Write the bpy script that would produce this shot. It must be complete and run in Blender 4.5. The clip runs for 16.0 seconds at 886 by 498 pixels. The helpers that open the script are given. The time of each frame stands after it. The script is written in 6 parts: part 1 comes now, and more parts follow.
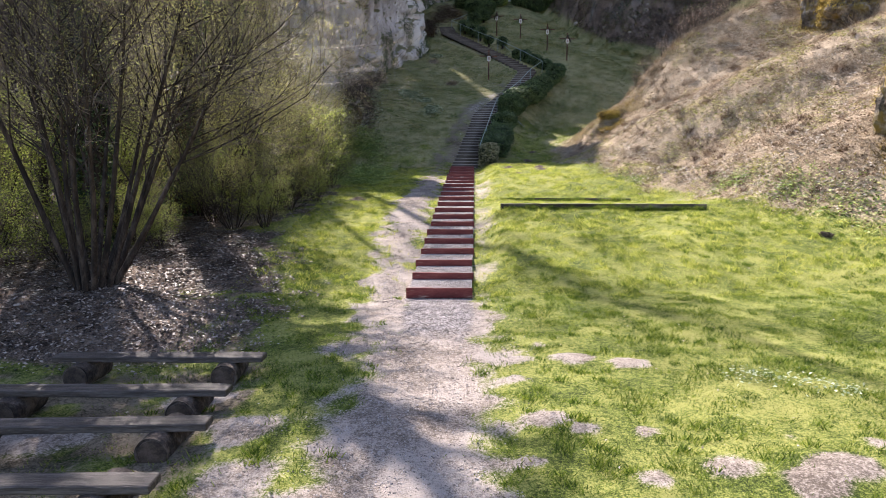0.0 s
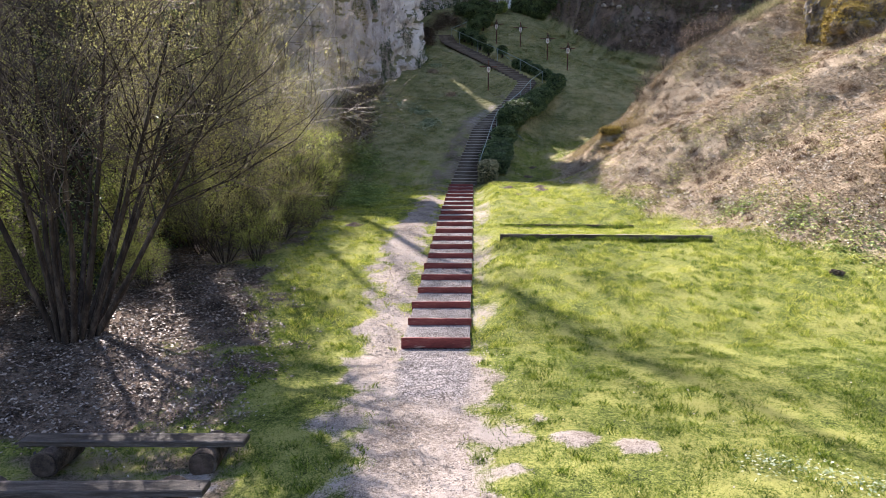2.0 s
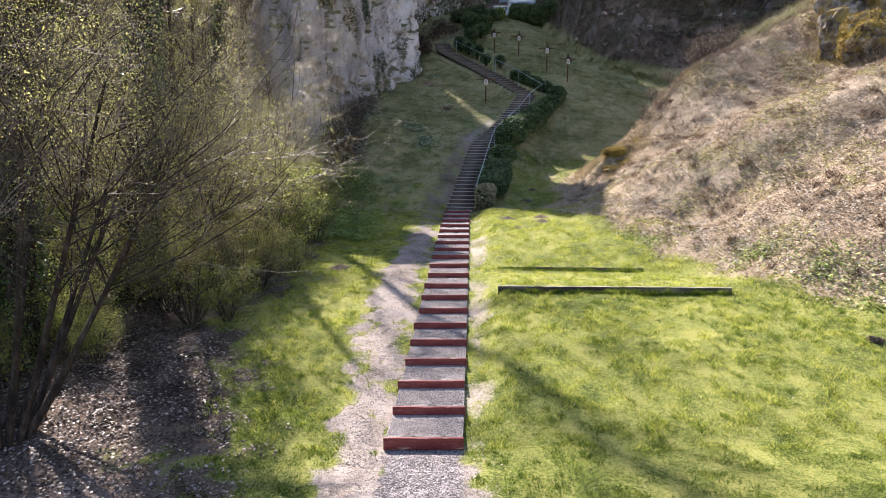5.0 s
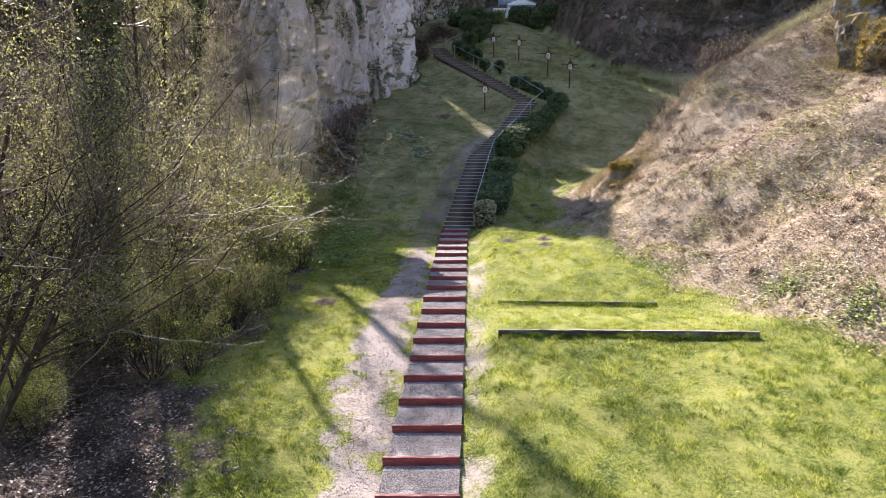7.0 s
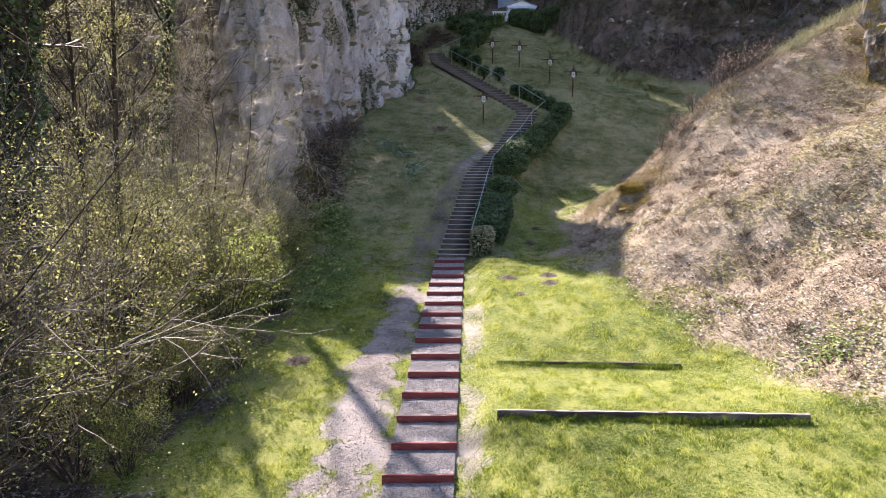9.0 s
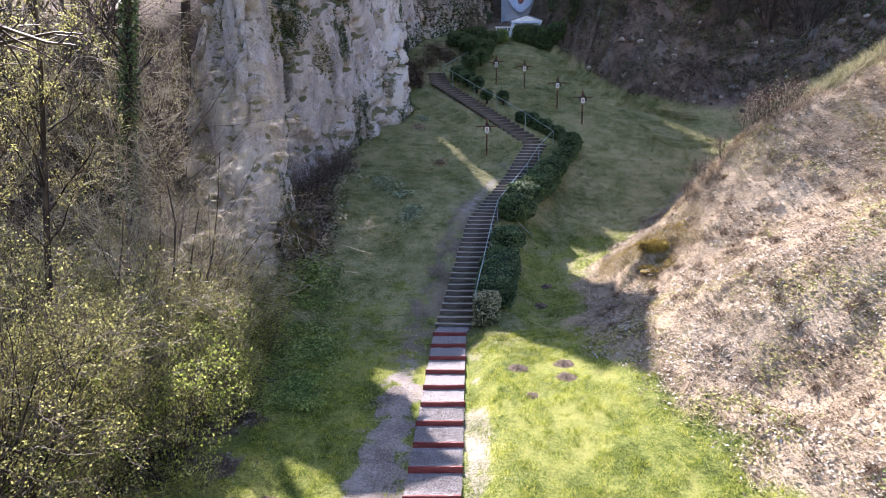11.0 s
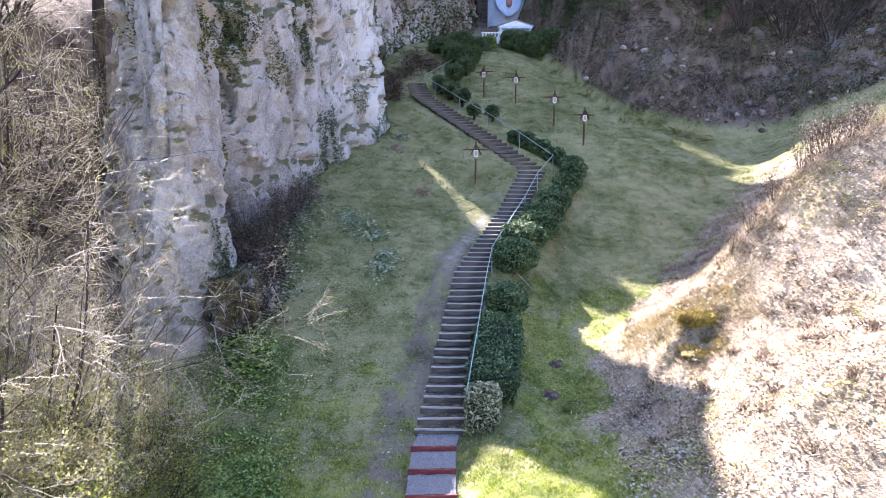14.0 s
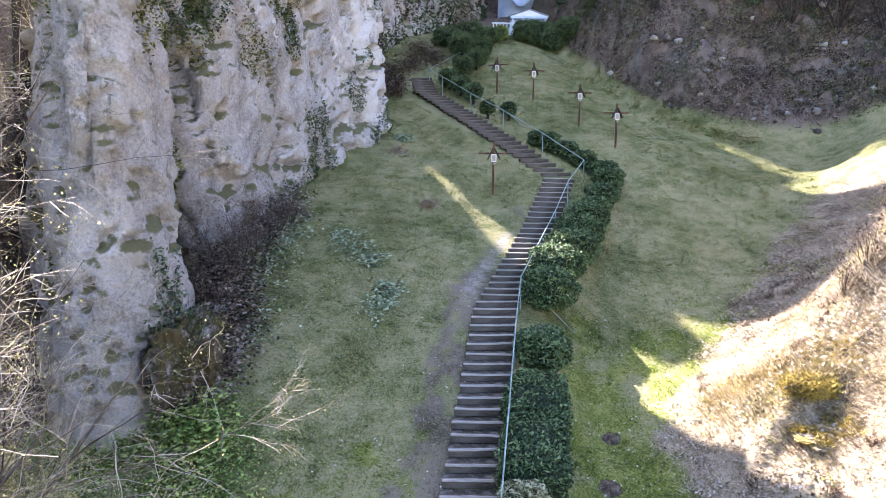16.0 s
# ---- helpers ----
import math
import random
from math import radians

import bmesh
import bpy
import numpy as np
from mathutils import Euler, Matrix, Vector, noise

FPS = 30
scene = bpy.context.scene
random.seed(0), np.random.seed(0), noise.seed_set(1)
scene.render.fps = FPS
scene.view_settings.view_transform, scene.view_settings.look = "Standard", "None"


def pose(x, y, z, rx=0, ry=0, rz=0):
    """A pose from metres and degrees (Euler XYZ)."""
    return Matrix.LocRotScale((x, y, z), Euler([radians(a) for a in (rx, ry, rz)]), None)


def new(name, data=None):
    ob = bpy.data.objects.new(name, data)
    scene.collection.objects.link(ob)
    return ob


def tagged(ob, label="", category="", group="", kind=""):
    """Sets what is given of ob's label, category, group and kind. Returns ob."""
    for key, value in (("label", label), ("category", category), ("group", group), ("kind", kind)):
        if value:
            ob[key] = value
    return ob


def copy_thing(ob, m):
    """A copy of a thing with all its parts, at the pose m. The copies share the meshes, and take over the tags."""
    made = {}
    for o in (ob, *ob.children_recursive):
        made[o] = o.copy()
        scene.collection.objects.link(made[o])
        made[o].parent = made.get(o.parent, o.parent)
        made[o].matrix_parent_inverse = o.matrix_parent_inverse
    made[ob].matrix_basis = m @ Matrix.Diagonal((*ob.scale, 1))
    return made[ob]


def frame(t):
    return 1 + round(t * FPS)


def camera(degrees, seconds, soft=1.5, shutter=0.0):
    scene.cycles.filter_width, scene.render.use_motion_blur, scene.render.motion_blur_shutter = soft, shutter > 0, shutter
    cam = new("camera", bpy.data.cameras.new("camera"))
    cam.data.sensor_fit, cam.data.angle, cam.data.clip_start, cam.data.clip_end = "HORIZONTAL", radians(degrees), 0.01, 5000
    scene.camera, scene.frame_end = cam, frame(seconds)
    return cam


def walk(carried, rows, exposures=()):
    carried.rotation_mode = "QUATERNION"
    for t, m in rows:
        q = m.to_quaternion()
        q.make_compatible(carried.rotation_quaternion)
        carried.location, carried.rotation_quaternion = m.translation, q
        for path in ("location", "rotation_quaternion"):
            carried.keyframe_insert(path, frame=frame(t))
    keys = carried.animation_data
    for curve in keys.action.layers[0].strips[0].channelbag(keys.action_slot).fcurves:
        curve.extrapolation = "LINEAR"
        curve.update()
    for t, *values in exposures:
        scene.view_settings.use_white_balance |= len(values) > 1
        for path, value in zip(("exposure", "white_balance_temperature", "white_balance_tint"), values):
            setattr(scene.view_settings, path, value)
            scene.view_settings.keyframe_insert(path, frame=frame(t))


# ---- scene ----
cam = camera(72.4, 16.0, soft=0.7)
METRES, EYE, TILT, LEAN, TURN = 24.0, 2.77, -8.0, 0.0, 0.0
ROWS = [
    (0.0, 0.0, 0.0, 0.0, 0.0, 0.0, -0.0),
    (0.5, 0.0002, 0.0029, 0.0097, 0.01, 0.03, 0.0),
    (1.0, 0.001, 0.0084, 0.0197, 0.01, 0.05, -0.01),
    (1.5, 0.0017, 0.0152, 0.0303, -0.0, 0.03, -0.03),
    (2.0, 0.0026, 0.0231, 0.0411, -0.02, 0.02, -0.03),
    (2.5, 0.0033, 0.0322, 0.0523, -0.06, -0.0, -0.03),
    (3.0, 0.0045, 0.0427, 0.0626, -0.05, -0.0, -0.04),
    (3.5, 0.0063, 0.0544, 0.0736, -0.08, -0.03, -0.05),
    (4.0, 0.0079, 0.0677, 0.0843, -0.11, -0.03, -0.03),
    (6.5, 0.0141, 0.1466, 0.1348, -0.2, -0.04, 0.24),
    (7.0, 0.0168, 0.1687, 0.1457, -0.18, -0.0, 0.25),
    (7.5, 0.0193, 0.1923, 0.1582, -0.21, -0.01, 0.27),
    (8.0, 0.0218, 0.2174, 0.1709, -0.22, -0.04, 0.3),
    (8.5, 0.0247, 0.245, 0.1858, -0.22, -0.08, 0.27),
    (9.0, 0.0272, 0.2726, 0.2035, -0.24, -0.07, 0.22),
    (11.5, 0.0296, 0.4337, 0.3392, -0.19, 0.0, 0.03),
    (12.0, 0.03, 0.4715, 0.3589, -0.2, 0.07, 0.06),
    (12.5, 0.0315, 0.5114, 0.3732, -0.9, 0.12, 0.09),
    (13.0, 0.0313, 0.5532, 0.386, -1.84, 0.2, 0.1),
    (13.5, 0.0306, 0.5971, 0.3973, -2.05, 0.24, 0.09),
    (14.0, 0.0289, 0.6432, 0.407, -2.05, 0.29, 0.03),
    (14.5, 0.0249, 0.6893, 0.4173, -2.08, 0.3, -0.03),
    (15.0, 0.02, 0.742, 0.429, -2.11, 0.34, -0.06),
    (15.5, 0.0172, 0.7981, 0.4407, -2.07, 0.39, -0.07),
    (16.0, 0.0146, 0.8582, 0.4489, -2.07, 0.36, -0.07),
]
EXPOSURES = [(0.0, 1.58, 6500, 20), (4.2, 1.6, 6500, 21), (6.3, 1.66, 6450, 22), (9.2, 1.73, 6350, 24), (11.3, 2.0, 6000, 25), (12.2, 2.28, 5800, 26), (13.2, 2.79, 5850, 25), (13.6, 2.84, 5850, 25), (14.1, 2.8, 5900, 25), (15.2, 3.04, 5850, 24), (16.0, 2.96, 6250, 22)]
walk(cam, [(t, pose(0, 0, EYE, TILT, LEAN, TURN) @ pose(METRES * x, METRES * y, METRES * z, 90 + pitch, roll, yaw)) for t, x, y, z, yaw, pitch, roll in ROWS], EXPOSURES)

# ---- sky and sun ----
SUN_LEFT, SUN_UP = 26.0, 46.0
sky_world = bpy.data.worlds.new("sky")
scene.world = sky_world
sky_world.use_nodes = True
sky_node = sky_world.node_tree.nodes.new("ShaderNodeTexSky")
sky_node.sky_type, sky_node.sun_disc = "NISHITA", False
sky_node.sun_elevation, sky_node.sun_rotation = radians(SUN_UP), radians(-SUN_LEFT)
sky_world.node_tree.links.new(sky_node.outputs[0], sky_world.node_tree.nodes["Background"].inputs[0])
sky_world.node_tree.nodes["Background"].inputs[1].default_value = 0.107
sun_lamp = new("sun", bpy.data.lights.new("sun", "SUN"))
sun_lamp.data.energy, sun_lamp.data.angle, sun_lamp.data.color = 4.8, radians(0.53), (1.0, 0.94, 0.84)
sun_way = Vector((-math.sin(radians(SUN_LEFT)) * math.cos(radians(SUN_UP)), math.cos(radians(SUN_LEFT)) * math.cos(radians(SUN_UP)), math.sin(radians(SUN_UP))))
sun_lamp.matrix_basis = Matrix.Translation(sun_way * 120) @ sun_way.to_track_quat("Z", "Y").to_matrix().to_4x4()

# ---- materials ----


def material(name, colours, scale=4.0, fine=40.0, rough=0.85, bump=0.3, metal=0.0, spec=0.3, coords="Object", stretch=(1, 1, 1), island=0.0, through_light=0.0, spots=None, cracks=0.0, grain=0.45):
    """A surface of two to four colours mixed by noise at two scales, with fine relief. island: how much separate pieces differ. spots: colour, scale, share."""
    m = bpy.data.materials.new(name)
    m.use_nodes = True
    nt = m.node_tree
    n, link = nt.nodes, nt.links.new
    bsdf = n["Principled BSDF"]
    bsdf.inputs["Roughness"].default_value, bsdf.inputs["Metallic"].default_value = rough, metal
    bsdf.inputs["Specular IOR Level"].default_value = spec
    tex = n.new("ShaderNodeTexCoord")
    mp = n.new("ShaderNodeMapping")
    mp.inputs["Scale"].default_value = stretch
    link(tex.outputs[coords], mp.inputs[0])
    big = n.new("ShaderNodeTexNoise")
    big.inputs["Scale"].default_value, big.inputs["Detail"].default_value, big.inputs["Roughness"].default_value = scale, 5, 0.65
    link(mp.outputs[0], big.inputs["Vector"])
    small = n.new("ShaderNodeTexNoise")
    small.inputs["Scale"].default_value, small.inputs["Detail"].default_value = fine, 4
    link(mp.outputs[0], small.inputs["Vector"])
    mix = n.new("ShaderNodeMath")
    mix.operation = "MULTIPLY_ADD"
    mix.inputs[1].default_value = grain
    link(small.outputs[0], mix.inputs[0])
    half = n.new("ShaderNodeMath")
    half.operation = "MULTIPLY_ADD"
    half.inputs[1].default_value, half.inputs[2].default_value = 1.5, -0.255 - grain / 2
    link(big.outputs[0], half.inputs[0])
    link(half.outputs[0], mix.inputs[2])
    value = mix.outputs[0]
    if island:
        geo = n.new("ShaderNodeNewGeometry")
        add = n.new("ShaderNodeMath")
        add.operation = "MULTIPLY_ADD"
        add.inputs[1].default_value = island
        link(geo.outputs["Random Per Island"], add.inputs[0])
        shift = n.new("ShaderNodeMath")
        shift.operation = "ADD"
        shift.inputs[1].default_value = -island / 2
        link(value, shift.inputs[0])
        link(shift.outputs[0], add.inputs[2])
        value = add.outputs[0]
    ramp = n.new("ShaderNodeValToRGB")
    els = ramp.color_ramp.elements
    while len(els) < len(colours):
        els.new(0.5)
    for i, c in enumerate(colours):
        els[i].position = 0.3 + 0.4 * i / (len(colours) - 1)
        els[i].color = (*c, 1)
    link(value, ramp.inputs[0])
    colour = ramp.outputs[0]
    if spots:
        sp = n.new("ShaderNodeTexNoise")
        sp.inputs["Scale"].default_value, sp.inputs["Detail"].default_value = spots[1], 6
        link(mp.outputs[0], sp.inputs["Vector"])
        edge = n.new("ShaderNodeMapRange")
        edge.inputs[1].default_value, edge.inputs[2].default_value = 1 - spots[2] - 0.05, 1 - spots[2] + 0.05
        link(sp.outputs[0], edge.inputs[0])
        over = n.new("ShaderNodeMix")
        over.data_type = "RGBA"
        over.inputs["B"].default_value = (*spots[0], 1)
        link(edge.outputs[0], over.inputs["Factor"])
        link(colour, over.inputs["A"])
        colour = over.outputs["Result"]
    if cracks:
        warp = n.new("ShaderNodeMix")
        warp.data_type = "VECTOR"
        warp.inputs["Factor"].default_value = 0.45
        link(mp.outputs[0], warp.inputs[4])
        link(big.outputs["Color"], warp.inputs[5])
        cell = n.new("ShaderNodeTexVoronoi")
        cell.feature = "DISTANCE_TO_EDGE"
        cell.inputs["Scale"].default_value = cracks
        link(warp.outputs[1], cell.inputs["Vector"])
        line = n.new("ShaderNodeMapRange")
        line.inputs[1].default_value, line.inputs[2].default_value = 0.0, 0.016
        line.inputs[3].default_value, line.inputs[4].default_value = 0.6, 0.0
        link(cell.outputs["Distance"], line.inputs[0])
        seam = n.new("ShaderNodeMix")
        seam.data_type = "RGBA"
        seam.inputs["B"].default_value = (0.07, 0.058, 0.045, 1)
        link(line.outputs[0], seam.inputs["Factor"])
        link(colour, seam.inputs["A"])
        colour = seam.outputs["Result"]
    link(colour, bsdf.inputs["Base Color"])
    if bump:
        b = n.new("ShaderNodeBump")
        b.inputs["Strength"].default_value, b.inputs["Distance"].default_value = bump, 0.03
        link(mix.outputs[0], b.inputs["Height"])
        link(b.outputs[0], bsdf.inputs["Normal"])
    if through_light:
        glow = n.new("ShaderNodeBsdfTranslucent")
        link(colour, glow.inputs[0])
        both = n.new("ShaderNodeMixShader")
        both.inputs[0].default_value = through_light
        link(bsdf.outputs[0], both.inputs[1])
        link(glow.outputs[0], both.inputs[2])
        link(both.outputs[0], n["Material Output"].inputs[0])
    return m


def ground_material():
    """Turf, dry grass, leaf litter, bare earth and gravel, mixed by the masks on the sheet."""
    m = bpy.data.materials.new("ground")
    m.use_nodes = True
    nt = m.node_tree
    n, link = nt.nodes, nt.links.new
    bsdf = n["Principled BSDF"]
    bsdf.inputs["Roughness"].default_value, bsdf.inputs["Specular IOR Level"].default_value = 0.95, 0.15
    geo = n.new("ShaderNodeNewGeometry")

    def noise_of(scale, detail=6):
        t = n.new("ShaderNodeTexNoise")
        t.inputs["Scale"].default_value, t.inputs["Detail"].default_value, t.inputs["Roughness"].default_value = scale, detail, 0.7
        link(geo.outputs["Position"], t.inputs["Vector"])
        return t.outputs[0]

    wide = n.new("ShaderNodeMath")
    wide.operation = "MULTIPLY_ADD"
    wide.inputs[1].default_value, wide.inputs[2].default_value = 0.9, -0.45
    link(noise_of(0.33, 3), wide.inputs[0])
    blend = n.new("ShaderNodeMath")
    link(wide.outputs[0], blend.inputs[0])
    link(noise_of(1.3), blend.inputs[1])
    mid, fine = blend.outputs[0], noise_of(15.0, 8)
    speck = noise_of(48.0, 3)
    mixed = n.new("ShaderNodeMath")
    mixed.operation = "MULTIPLY_ADD"
    mixed.inputs[1].default_value, mixed.inputs[2].default_value = 1.1, -0.3
    link(speck, mixed.inputs[0])
    both = n.new("ShaderNodeMath")
    link(mixed.outputs[0], both.inputs[0])
    link(fine, both.inputs[1])
    fine = both.outputs[0]
    grain = n.new("ShaderNodeMath")
    grain.operation = "MULTIPLY_ADD"
    grain.inputs[1].default_value = 0.75
    link(fine, grain.inputs[0])
    g2 = n.new("ShaderNodeMath")
    g2.operation = "MULTIPLY_ADD"
    g2.inputs[1].default_value, g2.inputs[2].default_value = 0.55, -0.29
    link(mid, g2.inputs[0])
    link(g2.outputs[0], grain.inputs[2])

    def ramp(colours, value):
        r = n.new("ShaderNodeValToRGB")
        els = r.color_ramp.elements
        while len(els) < len(colours):
            els.new(0.5)
        for i, c in enumerate(colours):
            els[i].position = 0.36 + 0.28 * i / (len(colours) - 1)
            els[i].color = (*c, 1)
        link(value, r.inputs[0])
        return r.outputs[0]

    colour = ramp(((0.026, 0.04, 0.008), (0.11, 0.14, 0.025), (0.27, 0.27, 0.08)), grain.outputs[0])
    gravel_cells = n.new("ShaderNodeTexVoronoi")
    gravel_cells.inputs["Scale"].default_value = 38
    link(geo.outputs["Position"], gravel_cells.inputs["Vector"])
    layers = (
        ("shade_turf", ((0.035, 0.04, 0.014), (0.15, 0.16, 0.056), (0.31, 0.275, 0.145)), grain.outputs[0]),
        ("dry", ((0.055, 0.04, 0.025), (0.22, 0.168, 0.11), (0.42, 0.34, 0.24)), grain.outputs[0]),
        ("litter", ((0.021, 0.016, 0.012), (0.076, 0.054, 0.040), (0.20, 0.152, 0.117)), grain.outputs[0]),
        ("crag", ((0.022, 0.018, 0.014), (0.066, 0.055, 0.044), (0.20, 0.178, 0.15)), grain.outputs[0]),
        ("soil", ((0.045, 0.036, 0.022), (0.125, 0.102, 0.07), (0.215, 0.178, 0.13)), grain.outputs[0]),
        ("earth", ((0.10, 0.081, 0.065), (0.225, 0.189, 0.16), (0.37, 0.322, 0.283)), grain.outputs[0]),
        ("gravel", ((0.09, 0.08, 0.075), (0.20, 0.18, 0.175), (0.36, 0.33, 0.325)), gravel_cells.outputs["Color"]),
    )
    for key, colours, value in layers:
        at = n.new("ShaderNodeAttribute")
        at.attribute_name = key
        ragged = n.new("ShaderNodeMath")
        ragged.operation = "MULTIPLY_ADD"
        ragged.inputs[1].default_value, ragged.inputs[2].default_value = 0.9, -0.45
        link(grain.outputs[0], ragged.inputs[0])
        total = n.new("ShaderNodeMath")
        link(at.outputs["Fac"], total.inputs[0])
        link(ragged.outputs[0], total.inputs[1])
        edge = n.new("ShaderNodeMapRange")
        edge.inputs[1].default_value, edge.inputs[2].default_value = 0.38, 0.62
        link(total.outputs[0], edge.inputs[0])
        over = n.new("ShaderNodeMix")
        over.data_type = "RGBA"
        link(edge.outputs[0], over.inputs["Factor"])
        link(colour, over.inputs["A"])
        link(ramp(colours, value), over.inputs["B"])
        colour = over.outputs["Result"]
    link(colour, bsdf.inputs["Base Color"])
    b = n.new("ShaderNodeBump")
    b.inputs["Strength"].default_value, b.inputs["Distance"].default_value = 0.6, 0.05
    link(grain.outputs[0], b.inputs["Height"])
    link(b.outputs[0], bsdf.inputs["Normal"])
    return m


def rock_material():
    """Weathered limestone: grey and buff beds, water stains, chalky clean patches, moss on the ledges. The mesh says where the face is clean."""
    m = bpy.data.materials.new("grey_limestone")
    m.use_nodes = True
    n, link = m.node_tree.nodes, m.node_tree.links.new
    bsdf = n["Principled BSDF"]
    bsdf.inputs["Roughness"].default_value, bsdf.inputs["Specular IOR Level"].default_value = 0.92, 0.2
    geo = n.new("ShaderNodeNewGeometry")

    def noise_of(scale, detail, stretch=(1, 1, 1), rough=0.6):
        mp = n.new("ShaderNodeMapping")
        mp.inputs["Scale"].default_value = stretch
        link(geo.outputs["Position"], mp.inputs[0])
        t = n.new("ShaderNodeTexNoise")
        t.inputs["Scale"].default_value, t.inputs["Detail"].default_value, t.inputs["Roughness"].default_value = scale, detail, rough
        link(mp.outputs[0], t.inputs["Vector"])
        return t.outputs[0]

    def math_of(kind, a, b, c=None):
        t = n.new("ShaderNodeMath")
        t.operation = kind
        for i, v in enumerate((a, b, c)):
            if v is not None and not isinstance(v, (int, float)):
                link(v, t.inputs[i])
            elif v is not None:
                t.inputs[i].default_value = v
        return t.outputs[0]

    def edge(value, low, high, top=1.0):
        t = n.new("ShaderNodeMapRange")
        t.inputs[1].default_value, t.inputs[2].default_value, t.inputs[4].default_value = low, high, top
        link(value, t.inputs[0])
        return t.outputs[0]

    def over(colour, tint, share):
        t = n.new("ShaderNodeMix")
        t.data_type = "RGBA"
        link(colour, t.inputs["A"])
        t.inputs["B"].default_value = (*tint, 1)
        link(share, t.inputs["Factor"])
        return t.outputs["Result"]

    beds, fine = noise_of(0.6, 9, (1, 1, 0.6), 0.65), noise_of(11.0, 8, rough=0.7)
    ramp = n.new("ShaderNodeValToRGB")
    els = ramp.color_ramp.elements
    els.new(0.5)
    for i, (at, c) in enumerate(((0.34, (0.27, 0.242, 0.222)), (0.48, (0.46, 0.425, 0.40)), (0.64, (0.62, 0.585, 0.56)))):
        els[i].position, els[i].color = at, (*c, 1)
    link(math_of("MULTIPLY_ADD", fine, 0.7, math_of("MULTIPLY_ADD", beds, 0.8, -0.25)), ramp.inputs[0])
    clean = n.new("ShaderNodeAttribute")
    clean.attribute_name = "clean"
    colour = over(ramp.outputs[0], (0.42, 0.36, 0.285), edge(noise_of(0.45, 6, rough=0.65), 0.55, 0.66, 0.6))
    chalk = math_of("MULTIPLY_ADD", clean.outputs["Fac"], 0.16, noise_of(0.9, 10, (1, 1, 0.6), 0.75))
    colour = over(colour, (0.74, 0.715, 0.69), edge(chalk, 0.59, 0.65, 0.85))
    colour = over(colour, (0.70, 0.68, 0.66), edge(noise_of(7.0, 4, rough=0.7), 0.64, 0.68, 0.7))
    colour = over(colour, (0.085, 0.076, 0.064), edge(noise_of(1.6, 9, (1, 1, 0.14), 0.75), 0.585, 0.66, 0.7))
    colour = over(colour, (0.07, 0.062, 0.052), edge(noise_of(3.2, 9, (1, 1, 0.7), 0.8), 0.62, 0.68, 0.75))
    split = n.new("ShaderNodeSeparateXYZ")
    link(geo.outputs["Normal"], split.inputs[0])
    ledge = math_of("MULTIPLY_ADD", split.outputs[2], 0.5, noise_of(1.3, 6))
    colour = over(colour, (0.13, 0.125, 0.045), edge(ledge, 0.66, 0.78, 0.9))
    link(colour, bsdf.inputs["Base Color"])
    b = n.new("ShaderNodeBump")
    b.inputs["Strength"].default_value, b.inputs["Distance"].default_value = 1.0, 0.09
    link(math_of("MULTIPLY_ADD", noise_of(3.0, 8, (1, 1, 0.7), 0.7), 1.5, fine), b.inputs["Height"])
    link(b.outputs[0], bsdf.inputs["Normal"])
    return m


M_GROUND = ground_material()
# Lawn blades brightened partly for the backlight through them.
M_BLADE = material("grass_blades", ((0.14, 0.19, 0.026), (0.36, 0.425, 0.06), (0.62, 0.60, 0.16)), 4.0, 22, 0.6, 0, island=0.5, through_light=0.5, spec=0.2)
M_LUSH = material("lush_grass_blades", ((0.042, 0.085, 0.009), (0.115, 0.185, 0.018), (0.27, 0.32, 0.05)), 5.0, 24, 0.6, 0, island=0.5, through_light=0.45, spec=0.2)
# Mossy slope blades, also toned darker than the lawn for the shade there.
M_BLADE_SHADE = material("shaded_turf_blades", ((0.07, 0.105, 0.02), (0.185, 0.205, 0.055), (0.37, 0.32, 0.135)), 0.9, 6, 0.7, 0, island=0.4, through_light=0.2, spec=0.2)
M_STRAW = material("dry_grass", ((0.145, 0.104, 0.066), (0.36, 0.285, 0.198), (0.60, 0.51, 0.39)), 0.6, 6, 0.7, 0, island=0.6, through_light=0.2, spec=0.2)
M_LITTER = material("fallen_leaves", ((0.024, 0.016, 0.012), (0.075, 0.052, 0.039), (0.34, 0.285, 0.24)), 1.0, 8, 0.45, 0, island=1.0, spec=0.5)
M_BANK_LEAF = material("curled_brown_leaves", ((0.085, 0.053, 0.034), (0.25, 0.172, 0.118), (0.44, 0.345, 0.255)), 1.0, 8, 0.85, 0, island=0.9, spec=0.1)
M_IVY = material("ivy_leaves", ((0.02, 0.045, 0.015), (0.05, 0.09, 0.025), (0.10, 0.15, 0.05)), 1.0, 8, 0.4, 0, island=0.8, spec=0.5, through_light=0.15)
M_YEW = material("clipped_evergreen", ((0.024, 0.05, 0.018), (0.068, 0.122, 0.046), (0.17, 0.235, 0.095)), 1.5, 8, 0.55, 0, island=0.8, spec=0.35, through_light=0.1)
# Near-black stand-in for the shade within the foliage.
M_YEW_CORE = material("evergreen_core_shade", ((0.008, 0.012, 0.006), (0.02, 0.03, 0.012)), 6, 40, 0.9, 0.5)
M_SPRING = material("young_leaves", ((0.19, 0.245, 0.045), (0.35, 0.42, 0.08), (0.56, 0.60, 0.16)), 1.0, 8, 0.5, 0, island=0.7, through_light=0.55, spec=0.3)
M_BUD = material("opening_buds", ((0.20, 0.19, 0.06), (0.37, 0.365, 0.115), (0.55, 0.535, 0.20)), 1.0, 8, 0.6, 0, island=0.7, through_light=0.55, spec=0.3)
